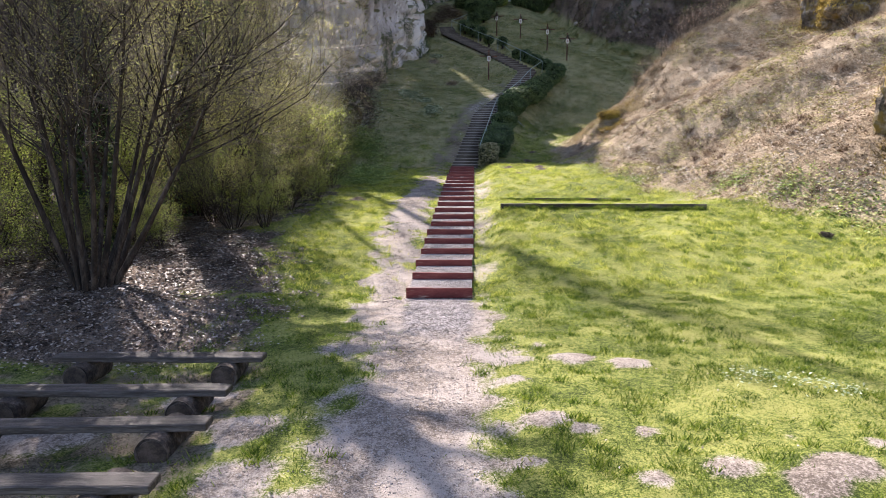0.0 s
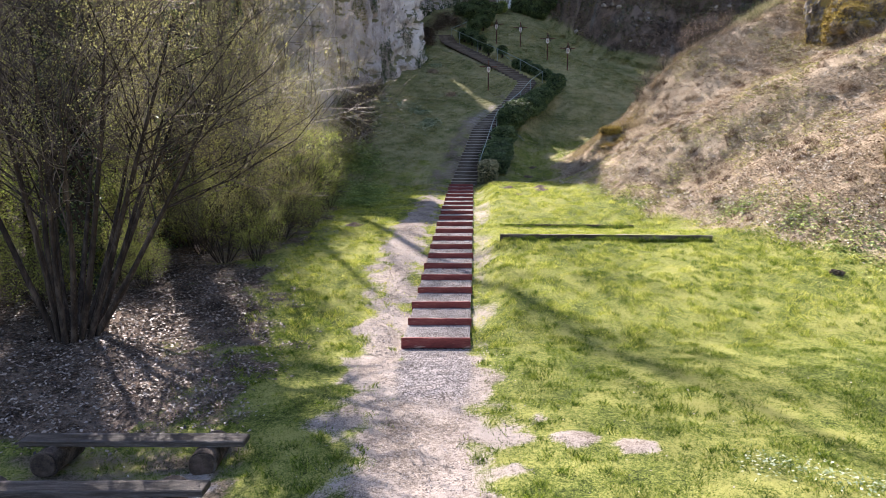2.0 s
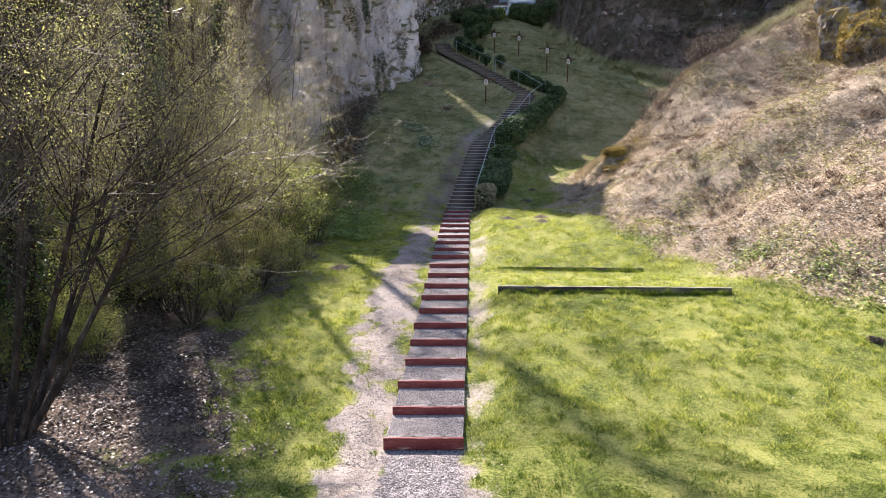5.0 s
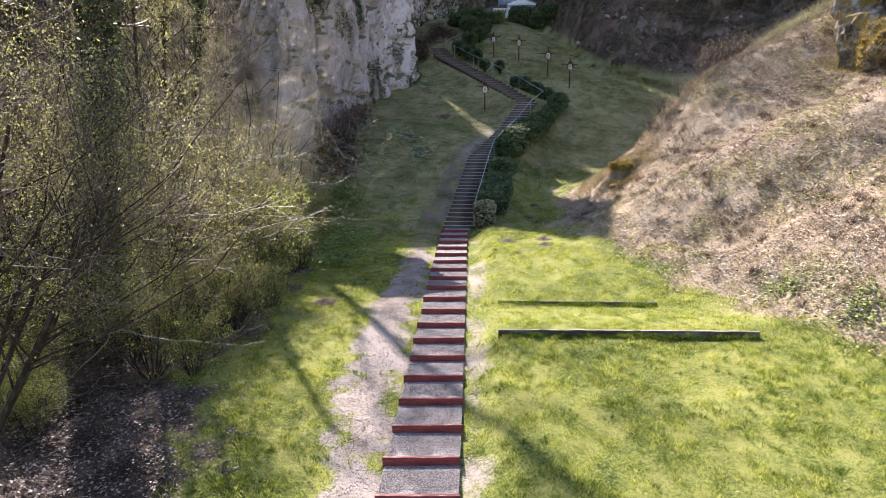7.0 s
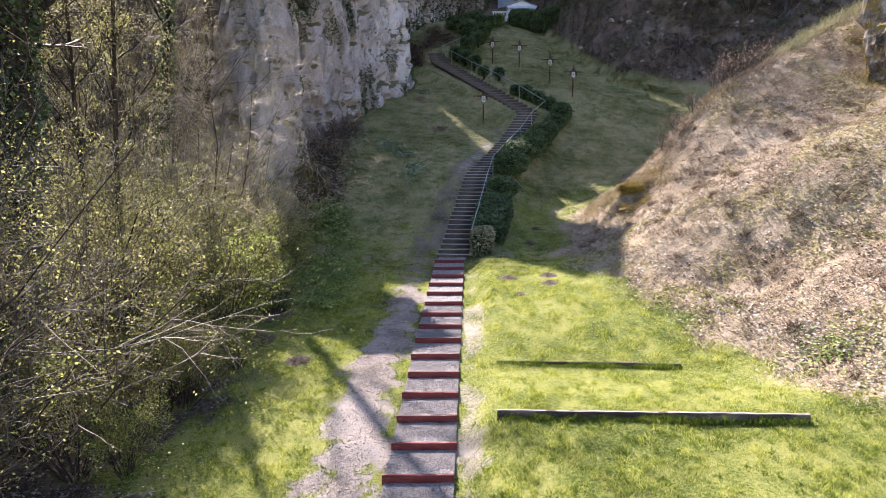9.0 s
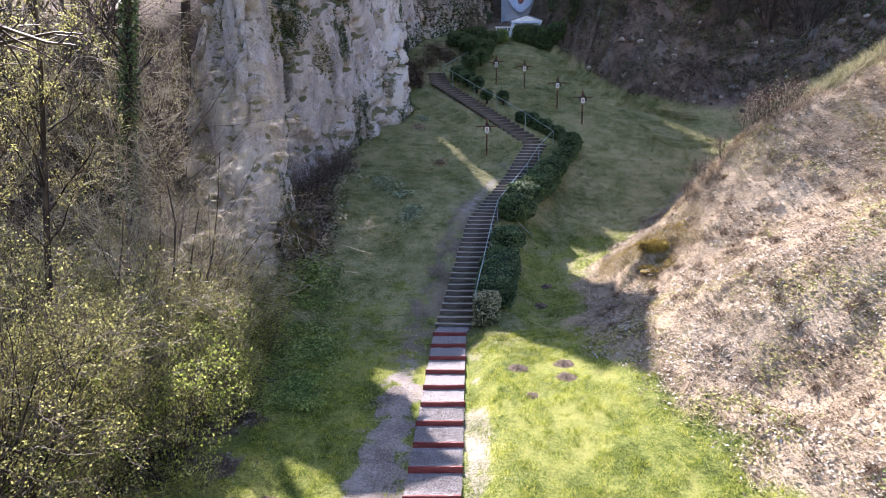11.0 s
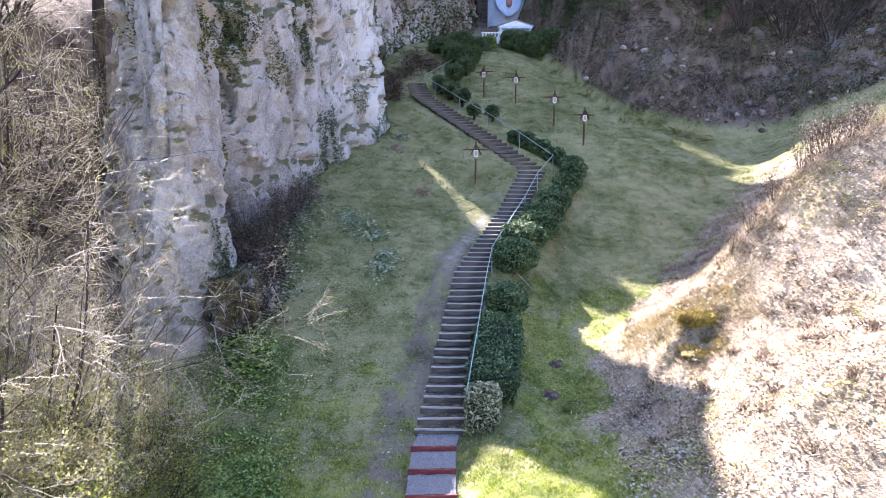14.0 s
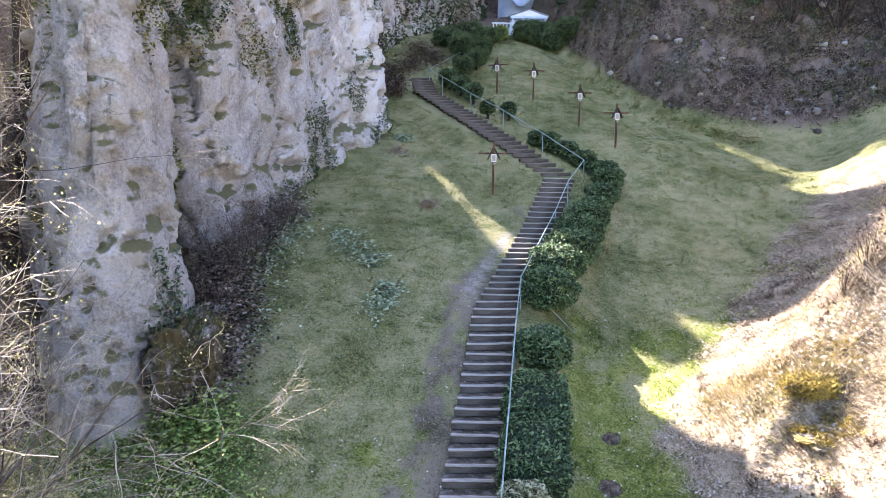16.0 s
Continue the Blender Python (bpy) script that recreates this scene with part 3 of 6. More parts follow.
def masks(x, y):
    """Where the ground is bare earth, gravel, dry grass, leaf litter or poor shaded turf."""
    d = x - stair_x(y)
    wob = fractal(x * 0.9, y * 0.9, 5) - 0.5
    ragged = fractal(x * 2.7, y * 2.7, 15, 4) - 0.5
    half_l, half_r = np.interp(y, (0, 5.8, 9.6, 12.5), (1.6, 1.2, 0.8, 0.72)), np.interp(y, (0, 5.8, 9.6, 12.5), (0.9, 0.62, 0.74, 0.8))
    path = np.clip(0.5 + np.minimum(d + half_l, half_r - d) / 0.85 + wob * 0.9 + ragged * 1.5, 0, 1) * smooth(13.2, 12.6, y)
    trail_x = np.interp(y, (9, 11.8, 13.6, 16.9, 21, 25, 28.5, 31.2, 36, 44), (-0.8, -1.15, -1.2, -1.1, -1.2, -0.82, -0.45, 0.0, 0.6, 2.4))
    trail_w = np.interp(y, (9, 12, 20, 25, 30, 44), (0.35, 0.5, 0.62, 0.5, 0.4, 0.25))
    trail = np.interp(y, (24, 30, 34, 46), (1, 0.9, 0.85, 0.6)) * np.clip(0.5 + (trail_w - np.abs(x - trail_x)) / 0.8 + wob * 1.0 + ragged * 2.0, 0, 1) * smooth(8.5, 10, y) * smooth(46, 38, y)
    side = np.clip(0.1 + (0.35 - np.abs(d - 0.95)) / 0.8 + wob * 1.5 + ragged * 0.8, 0, 0.5) * smooth(11, 13, y) * smooth(33, 30, y)
    trail = trail * smooth(31.5, 29, y)
    earth = np.maximum(np.maximum(path, trail), side)
    for px, py, r in BARE_SPOTS:
        earth = np.maximum(earth, np.clip(0.95 - (np.hypot(x - px, (y - py) * 1.25) / r) ** 2 * 0.6 + wob * 0.7 + ragged * 0.9, 0, 1))
    earth = np.maximum(earth, 0.5 * smooth(49, 45, y) * np.exp(-(((d + 1.2) / 0.5) ** 2)) * smooth(40, 43, y))
    gravel = np.clip(0.5 + (0.62 - np.abs(d)) / 0.4 + wob * 0.5, 0, 1) * smooth(8.5, 11.5, y) * smooth(13.0, 12.7, y)
    dry = np.clip(0.5 + (x - toe_x(y)) / 1.6 + wob * 1.2, 0, 1) * smooth(53, 46, y + 0.25 * (20 - x))
    litter = np.clip(0.5 + (-4.9 + 0.8 * smooth(17, 14, y) - 0.4 * smooth(13, 20, y) - x) / 2.4 + wob * 1.4 + ragged * 1.6, 0, 1) * smooth(34, 28, y) * smooth(8.3, 9.5, y)
    litter = np.maximum(litter, smooth(0, 2.0, y - scarp_y(x)) * smooth(9, 12, x))
    litter = np.maximum(litter, smooth(-0.5, 2.5, cliff_x(y) - x) * smooth(31, 34, y))
    litter = np.maximum(litter, smooth(74, 80, y))
    gully = smooth(1.6, 2.6, d) * smooth(46, 38, y)
    foot = smooth(40, 32, y) * smooth(-0.4, -1.2, d)
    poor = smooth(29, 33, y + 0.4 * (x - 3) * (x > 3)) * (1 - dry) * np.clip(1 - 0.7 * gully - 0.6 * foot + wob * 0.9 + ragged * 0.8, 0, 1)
    high = np.clip(0.56 * np.clip(1.5 - np.abs(d + 1.2) / 0.75, 0, 1) + ragged * 0.9, 0, 1) * smooth(28.5, 31.5, y) * smooth(48, 42, y)
    worn = smooth(0.1, 0.3, wob) * 0.5 * smooth(33, 37, y) * smooth(-4, -1, d) * smooth(2, 0, d)
    high = np.maximum(high, worn)
    benches = smooth(-2.0, -2.9, x) * smooth(9.0, 8.3, y) * np.clip(0.62 + ragged * 1.6, 0, 1)
    high = np.maximum(high, benches)
    crag = smooth(0.5, 2.0, y - scarp_y(x)) * smooth(9, 12, x) * smooth(0.58, 0.66, fractal(x * 0.8, y * 0.8, 66)) * smooth(0.42, 0.6, fractal(x * 3.1, y * 3.1, 67))
    return {"crag": crag, "soil": high, "earth": earth, "gravel": gravel, "dry": dry, "litter": litter, "shade_turf": poor}


def surface(x, y):
    """The ground with its small unevenness."""
    x, y = np.asarray(x, float), np.asarray(y, float)
    z = ground(x, y)
    bump = (fractal(x * 0.8, y * 0.8, 3) - 0.5) * 0.16 + (fractal(x * 3.1, y * 3.1, 9, 3) - 0.5) * 0.05
    wild = smooth(0, 3, x - toe_x(y)) + smooth(-4, -8, x) + smooth(0, 3, y - scarp_y(x)) * smooth(9, 12, x)
    bump = bump + np.clip(wild, 0, 1) * ((fractal(x * 0.45, y * 0.45, 21) - 0.5) * 0.3 + (fractal(x * 2, y * 2, 33) - 0.5) * 0.18 + (fractal(x * 7, y * 7, 35, 2) - 0.5) * 0.12)
    craggy = smooth(0.3, 2.5, y - scarp_y(x)) * smooth(9, 12, x) * smooth(95, 80, y)
    bump = bump + craggy * (facets(x * 0.45, y * 0.45, 3) * 1.3 + facets(x * 1.2, y * 1.2, 4) * 0.6 + (fractal(x * 1.5, y * 1.5, 8) - 0.5) * 0.5)
    near_stairs = smooth(0.75, 1.3, np.abs(x - stair_x(y)))
    stairs_here = smooth(12.0, 12.8, y) * smooth(63, 62, y)
    sunk = 0.10 * stairs_here * (1 - near_stairs)
    for px, py, r in BARE_SPOTS[:13]:
        bump = bump + 0.07 * np.exp(-(np.hypot(x - px, (y - py) * 1.25) / r) ** 2)
    return z + bump * (1 - stairs_here * (1 - near_stairs)) - sunk


def spaced(stops):
    """Coordinates whose spacing changes from stretch to stretch: (from, to, step)."""
    out = [np.arange(a, b, s) for a, b, s in stops]
    return np.concatenate(out)


def build_ground():
    far = np.array((0, 12, 28, 50, 80, 130, 220, 400, 800, 1600))
    gx = np.concatenate([-40 - far[::-1], spaced([(-39, -14, 0.8), (-14, 13, 0.17), (13, 40, 0.45)]), 40 + far])
    gy = np.concatenate([-12 - far[::-1], spaced([(-11, 3, 0.5), (3, 36, 0.17), (36, 68, 0.25), (68, 110, 1.2)]), 110 + far])
    x, y = np.meshgrid(gx, gy)
    z = surface(x, y)
    nx, ny = len(gx), len(gy)
    i = np.arange(nx * ny).reshape(ny, nx)
    f = np.stack([i[:-1, :-1], i[:-1, 1:], i[1:, 1:], i[1:, :-1]], -1).reshape(-1, 4)
    me = mesh_np("ground", np.column_stack([x.ravel(), y.ravel(), z.ravel()]), f, M_GROUND, True)
    for key, val in masks(x.ravel(), y.ravel()).items():
        me.attributes.new(key, "FLOAT", "POINT").data.foreach_set("value", val.astype(np.float32))
    tagged(new("ground", me), "grassy valley floor and slopes with a bare earth path", "ground", kind="structure")


build_ground()


def scatter(count, x0, x1, y0, y1, rng, keep):
    """Random places in a rectangle, kept with the chance that keep(x, y, masks) gives."""
    x, y = rng.uniform(x0, x1, count), rng.uniform(y0, y1, count)
    ok = rng.uniform(size=count) < keep(x, y, masks(x, y))
    return x[ok], y[ok]


def stuff(name, v, f, mat, label, category):
    return tagged(new(name, mesh_np(name, v, f, mat)), label, category, kind="stuff")


def lawn_chance(x, y, m):
    bare = np.clip(m["earth"] + m["gravel"] + 0.75 * m["soil"], 0, 1)
    clump = smooth(0.15, 0.75, fractal(x * 2.6, y * 2.6, 40))
    on_stairs = (np.abs(x - stair_x(y)) < 0.72) & (y > 12.6)
    return (1 - bare) ** 2 * (1 - 0.9 * m["dry"]) * (1 - 0.8 * m["litter"]) * (0.35 + 0.65 * clump) * ~on_stairs


def build_grass():
    rng = np.random.default_rng(11)
    x, y = scatter(330000, -4.5, 13, 4.0, 13.5, rng, lawn_chance)
    tall = 0.025 + 0.07 * smooth(0.35, 0.75, fractal(x * 3.2, y * 3.2, 47, 3))
    v, f = blades(np.column_stack([x, y]), surface(x, y) - 0.01, tall, 0.012, rng, 0.6)
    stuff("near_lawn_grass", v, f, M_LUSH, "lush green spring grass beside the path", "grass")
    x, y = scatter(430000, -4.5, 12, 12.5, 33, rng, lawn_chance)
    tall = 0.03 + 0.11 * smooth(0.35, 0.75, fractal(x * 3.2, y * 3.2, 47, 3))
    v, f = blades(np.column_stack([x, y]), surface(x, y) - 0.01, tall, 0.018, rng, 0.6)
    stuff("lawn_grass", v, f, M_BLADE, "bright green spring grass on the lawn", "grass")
    a, b = scatter(5200, -4, 12, 5, 32, rng, lambda x, y, m: lawn_chance(x, y, m) * smooth(0.35, 0.6, fractal(x * 0.7, y * 0.7, 141)) * (0.08 + 0.92 * smooth(19.6, 18.6, y)))
    x, y = (np.repeat(q, 34) + rng.normal(size=34 * len(q)) * 0.055 for q in (a, b))
    v, f = blades(np.column_stack([x, y]), surface(x, y) - 0.01, 0.11, 0.016, rng, 0.6)
    stuff("lawn_tufts", v, f, M_LUSH, "taller tufts of green grass in the lawn", "grass")
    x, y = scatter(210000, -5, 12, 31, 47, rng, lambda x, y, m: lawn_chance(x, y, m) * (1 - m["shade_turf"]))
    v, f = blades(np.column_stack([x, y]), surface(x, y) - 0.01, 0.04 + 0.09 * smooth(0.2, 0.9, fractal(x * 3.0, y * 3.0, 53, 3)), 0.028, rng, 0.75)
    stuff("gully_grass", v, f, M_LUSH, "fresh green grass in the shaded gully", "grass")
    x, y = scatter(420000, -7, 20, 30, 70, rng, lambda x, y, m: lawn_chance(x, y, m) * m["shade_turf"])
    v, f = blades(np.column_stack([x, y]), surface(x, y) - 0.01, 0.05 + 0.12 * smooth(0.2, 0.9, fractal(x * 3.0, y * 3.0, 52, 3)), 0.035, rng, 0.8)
    stuff("slope_turf", v, f, M_BLADE_SHADE, "short mossy turf, toned down for the slope's shade", "grass")
    x, y = scatter(620000, 5, 34, 10, 50, rng, lambda x, y, m: m["dry"] * (0.22 + 0.78 * smooth(0.3, 0.65, fractal(x * 1.7, y * 1.7, 60))))
    v, f = blades(np.column_stack([x, y]), surface(x, y), 0.24, 0.02, rng, 0.9)
    stuff("dry_grass", v, f, M_STRAW, "flattened straw-coloured dead grass on the bank", "dry grass")
    x, y = scatter(150000, 5, 30, 10, 48, rng, lambda x, y, m: m["dry"] * smooth(0.44, 0.66, fractal(x * 0.7, y * 0.7, 71)))
    v, f = leaf_cards(np.column_stack([x, y, surface(x, y) + 0.05]), 0.055, rng, 0.4)
    stuff("bank_weeds", v, f, M_BANK_GREEN, "low green weeds among the dead grass", "weeds")
    x, y = scatter(18000, -6, 18, 5, 70, rng, lambda x, y, m: (1 - np.clip(m["dry"] + m["earth"], 0, 1)) * (0.25 + 0.75 * smooth(26, 34, y)))
    v, f = leaf_cards(np.column_stack([x, y, surface(x, y) + 0.05]), np.where(y < 30, 0.022, 0.042)[:, None], rng, 0.6)
    stuff("scattered_leaves", v, f, M_PALE_LEAF, "pale dry leaves scattered over the turf", "leaf litter")
    x, y = scatter(70000, 5, 30, 10, 48, rng, lambda x, y, m: m["dry"] * smooth(0.35, 0.6, fractal(x * 0.9, y * 0.9, 87)))
    v, f = leaf_cards(np.column_stack([x, y, surface(x, y) + 0.05]), 0.055, rng, 0.3)
    stuff("bank_leaves", v, f, M_BANK_LEAF, "curled brown leaves lying in the dead grass", "leaf litter")
    x, y = scatter(110000, 5, 26, 10, 46, rng, lambda x, y, m: m["dry"] * smooth(0.45, 0.6, fractal(x * 1.3, y * 1.3, 187)))
    v, f = leaf_cards(np.column_stack([x, y, surface(x, y) + 0.07]), 0.052, rng, 0.3)
    stuff("pale_bank_leaves", v, f, M_PALE_LEAF, "bleached leaves and stems lying on the bank", "leaf litter")
    a, b = scatter(420, 6, 26, 12, 44, rng, lambda x, y, m: m["dry"])
    x, y = (np.repeat(q, 90) + rng.normal(size=90 * len(q)) * 0.09 for q in (a, b))
    v, f = blades(np.column_stack([x, y]), surface(x, y) - 0.01, 0.26, 0.022, rng, 0.7)
    stuff("brown_tufts", v, f, M_BANK_LEAF, "clumps of withered brown grass on the bank", "dry grass")
    x, y = scatter(2600, 6, 30, 12, 46, rng, lambda x, y, m: m["dry"])
    lines = []
    for a, b, c in zip(x, y, surface(x, y)):
        d = rng.normal(size=3) * (0.5, 0.5, 0.1) + (0, 0, rng.uniform(0.1, 0.9))
        lines.append((np.array([(a, b, c), np.array((a, b, c)) + d * 0.35, np.array((a, b, c)) + d * 0.7 + (0, 0, -0.06)]), np.array((0.007, 0.005, 0.002))))
    v, f = tubes(lines, 3)
    stuff("dead_stalks", v, f, M_STRAW, "dry broken stalks standing in the bank", "dry stalks")
    x, y = scatter(90000, -9, -2, 27, 41, rng, lambda x, y, m: smooth(-2.2, -4.2, x + 0.25 * (y - 33) * (y > 33)) * smooth(37.5, 35.5, y) * smooth(0.3, 0.6, fractal(x * 0.8, y * 0.8, 77)))
    h = 0.45 * fractal(x * 0.7, y * 0.7, 78) * rng.uniform(0, 1, len(x))
    v, f = leaf_cards(np.column_stack([x, y, surface(x, y) + h]), 0.055, rng, 0.3)
    stuff("ground_cover", v, f, M_GREEN_COVER, "green low plants spreading at the cliff's foot", "ground cover")
    x, y = scatter(170000, -20, -2.5, 8, 34, rng, lambda x, y, m: m["litter"])
    v, f = leaf_cards(np.column_stack([x, y, surface(x, y) + 0.02]), 0.04, rng, 0.5)
    stuff("leaf_litter", v, f, M_LITTER, "brown fallen leaves under the bushes", "leaf litter")


def build_scarp_cover():
    rng = np.random.default_rng(21)

    def on_scarp(x, y, m):
        return smooth(0.2, 1.5, y - scarp_y(x)) * smooth(9, 12, x) * smooth(17, 12, y - scarp_y(x))

    for count, mat, size, seed, name, label, edge in (
        (420000, M_LITTER_DARK, 0.07, 91, "scarp_leaf_litter", "brown dead leaves caught on the rocky scarp", (0.22, 0.45)),
        (190000, M_IVY, 0.085, 95, "scarp_ivy", "dark ivy and brambles over the rocky scarp", (0.44, 0.6)),
        (120000, M_MOSS_GREEN, 0.08, 99, "scarp_moss", "dull green plants on the rocky scarp", (0.42, 0.58)),
    ):
        x, y = scatter(count, 10, 42, 50, 88, rng, lambda x, y, m: on_scarp(x, y, m) * smooth(*edge, fractal(x * 0.5, y * 0.5, seed)))
        hump = 0.55 * fractal(x * 0.9, y * 0.9, seed + 3)
        v, f = leaf_cards(np.column_stack([x, y, surface(x, y) + hump * rng.uniform(0, 1, len(x))]), size, rng, 0.1)
        stuff(name, v, f, mat, label, "undergrowth")
    x, y = scatter(1300, 10, 40, 52, 84, rng, on_scarp)
    ball = bmesh.new()
    bmesh.ops.create_icosphere(ball, subdivisions=1, radius=1.0)
    unit = np.array([v.co for v in ball.verts])
    tri = np.array([[v.index for v in f.verts] for f in ball.faces])
    ball.free()
    vs, fs = [], []
    for i, (a, b, c) in enumerate(zip(x, y, surface(x, y))):
        k = 0.08 + 0.3 * rng.uniform(0, 1) ** 3
        dent = 1 + 0.3 * np.sign(np.sin(unit @ rng.normal(size=(3, 4)) * 2.6)).sum(1, keepdims=True) / 3
        vs.append(unit * dent * (k, k, k * 0.8) + (a, b, c))
        fs.append(tri + i * len(unit))
    stuff("scarp_stones", np.concatenate(vs), np.concatenate(fs), M_SCARP_STONE, "grey limestone lumps sticking out of the scarp", "stones")


def pebbles(name, x, y, z, size, label, seed):
    """Angular little stones lying loose."""
    rng = np.random.default_rng(seed)
    unit = np.array(((1, 0, 0), (-1, 0, 0), (0, 1, 0), (0, -1, 0), (0, 0, 1), (0, 0, -0.6)), float)
    tri = np.array(((0, 2, 4), (2, 1, 4), (1, 3, 4), (3, 0, 4), (2, 0, 5), (1, 2, 5), (3, 1, 5), (0, 3, 5)))
    n = len(x)
    k = size * rng.uniform(0.4, 1.5, (n, 1, 1)) * rng.uniform(0.6, 1.3, (n, 1, 3))
    a = rng.uniform(0, 2 * np.pi, n)
    turn = np.zeros((n, 3, 3))
    turn[:, 0, 0], turn[:, 0, 1], turn[:, 1, 0], turn[:, 1, 1], turn[:, 2, 2] = np.cos(a), -np.sin(a), np.sin(a), np.cos(a), 0.7
    v = np.einsum("nij,nkj->nki", turn, unit[None] * k + rng.normal(size=(n, 6, 3)) * size * 0.25) + np.column_stack([x, y, z])[:, None, :]
    f = (np.arange(n)[:, None, None] * 6 + tri[None]).reshape(-1, 3)
    stuff(name, v.reshape(-1, 3), f, M_PEBBLE, label, "gravel")


def build_pebbles():
    rng = np.random.default_rng(31)
    x, y = scatter(60000, -2.5, 1.8, 3.5, 13, rng, lambda x, y, m: np.clip(m["earth"] * 0.35 + m["gravel"], 0, 1))
    pebbles("path_gravel", x, y, surface(x, y) + 0.002, 0.009, "loose grit and pebbles on the earth path", 1)
    x, y = scatter(45000, -2.6, 1.0, 12, 31, rng, lambda x, y, m: m["earth"] * 0.6)
    pebbles("trail_grit", x, y, surface(x, y) + 0.002, 0.014, "crumbs of earth and grit on the side path", 3)
    y = FIRST_STEP + rng.uniform(0, 1, 60000) ** 1.3 * STEP_RUN * 14
    k = np.floor((y - FIRST_STEP) / STEP_RUN)
    ok = (y - FIRST_STEP - k * STEP_RUN) > 0.08
    y, k = y[ok], k[ok]
    x = stair_x(y) + rng.uniform(-0.66, 0.66, len(y))
    z = STEP_RISE * np.minimum(k + 1, 12) + 0.12 * np.maximum(k - 11, 0) - 0.018
    pebbles("tread_gravel", x, y, z, 0.011, "crushed pale stones filling the steps", 2)


build_grass()
build_pebbles()
build_scarp_cover()


# ---- rock ----


def rock_face(name, plan, tops, foot, label, seed, step=0.16, rough=1.0, lean=0.06, clean_from=2.0):
    """A cliff along a line in plan, which has rock on its left as one follows it; tops: height of its rim along it."""
    plan = np.asarray(plan, float)
    seg = np.r_[0, np.cumsum(np.hypot(*np.diff(plan, axis=0).T))]
    s = np.arange(0, seg[-1], step)
    bx, by = np.interp(s, seg, plan[:, 0]), np.interp(s, seg, plan[:, 1])
    kernel = np.hanning(9) / np.hanning(9).sum()
    pad = lambda a: np.convolve(np.pad(a, 4, mode="edge"), kernel, "valid")
    bx, by = pad(bx), pad(by)
    tx, ty = np.gradient(bx), np.gradient(by)
    ln = np.hypot(tx, ty)
    nx, ny = ty / ln, -tx / ln
    top = np.interp(s, np.linspace(0, seg[-1], len(tops)), tops) + (fractal(s * 0.5, s * 0, seed + 3) - 0.5) * 3
    low = surface(bx, by) - 0.8 if foot is None else np.full(len(s), foot)
    rows = 150
    v = np.linspace(0, 1, rows)
    z = low[None, :] + (top - low)[None, :] * v[:, None]
    ss = np.broadcast_to(s[None, :], z.shape)
    warp_s, warp_z = ss + (fractal(ss * 0.7, z * 0.7, seed + 2, 3) - 0.5) * 0.5, z + (fractal(ss * 0.7, z * 0.7, seed + 4, 3) - 0.5) * 0.6
    bulge = (fractal(ss * 0.2, z * 0.12, seed, 2) - 0.5) * 1.1 + 0.25
    blocks = facets(warp_s * 0.26, warp_z * 0.16, seed) * 0.9 + facets(warp_s * 0.7, warp_z * 0.5, seed + 5) * 0.32 + facets(warp_s * 1.9, warp_z * 1.5, seed + 6) * 0.2 + facets(warp_s * 4.2, warp_z * 3.6, seed + 9) * 0.09
    crack = -0.75 * smooth(0.022, 0.0, np.abs(fractal(ss * 0.5 + z * 0.16, z * 0.1, seed + 11, 3) - 0.5))
    grain = (fractal(ss * 2.6, z * 2.6, seed + 8, 4) - 0.5) * 0.3
    pits = -0.7 * smooth(0.61, 0.68, fractal(ss * 0.8, z * 0.8, seed + 14, 4))
    off = rough * (bulge + blocks + crack + grain + pits) - lean * (z - low[None, :])
    cap = np.clip(v[:, None] - 0.93, 0, 1) / 0.07
    off = off - 3.0 * cap**2
    p = np.stack([bx[None, :] + nx[None, :] * off, by[None, :] + ny[None, :] * off, z], -1).reshape(-1, 3)
    i = np.arange(rows * len(s)).reshape(rows, len(s))
    f = np.stack([i[:-1, :-1], i[:-1, 1:], i[1:, 1:], i[1:, :-1]], -1).reshape(-1, 4)
    me = mesh_np(name, p, f, M_ROCK)
    me.attributes.new("clean", "FLOAT", "POINT").data.foreach_set("value", np.broadcast_to(np.interp(s / seg[-1], (0, clean_from, clean_from + 0.08, 1), (0, 0, 1, 1))[None, :], z.shape).astype(np.float32).ravel())
    tagged(new(name, me), label, "cliff", kind="structure")
    return p.reshape(rows, len(s), 3), np.stack([nx, ny], -1)


MASS_ONE = [(-14.5, 45), (-11, 40), (-9.1, 37.2), (-8.1, 35.9), (-7.0, 35.9), (-6.3, 37.0), (-6.3, 39.2), (-7.4, 41.2), (-9.0, 43.5)]
PILLAR = rock_face("rock_pillar", MASS_ONE, (12, 15, 17, 17.5, 17, 15, 13), None, "tall pale grey limestone pillar with lichen and cracks", 3, rough=0.55)
MASS_TWO = [(-10, 43.6), (-7.6, 43.2), (-6.6, 43.6), (-6.1, 45.4), (-5.4, 47.4), (-5.5, 48.3), (-4.7, 50.2), (-3.7, 52.4), (-2.3, 54.4), (-1.7, 55.8), (-2.8, 57.6), (-6, 60.5), (-8, 65)]
WALL = rock_face("rock_wall", MASS_TWO, (18, 20, 21.5, 24, 29, 33, 34, 35, 35), None, "pale limestone cliff with ivy, moss cushions and hollows", 17, rough=0.75, clean_from=0.45)
# Upper rim is unseen: heights, notches and closing end shaped to steer the sunlight.
BACK_ONE = [(-9, 66), (-4, 70), (-1, 74), (2, 76.5), (5.3, 78), (5.6, 81), (5.2, 86), (7.0, 88.3), (9.4, 88.0), (14, 88.0)]
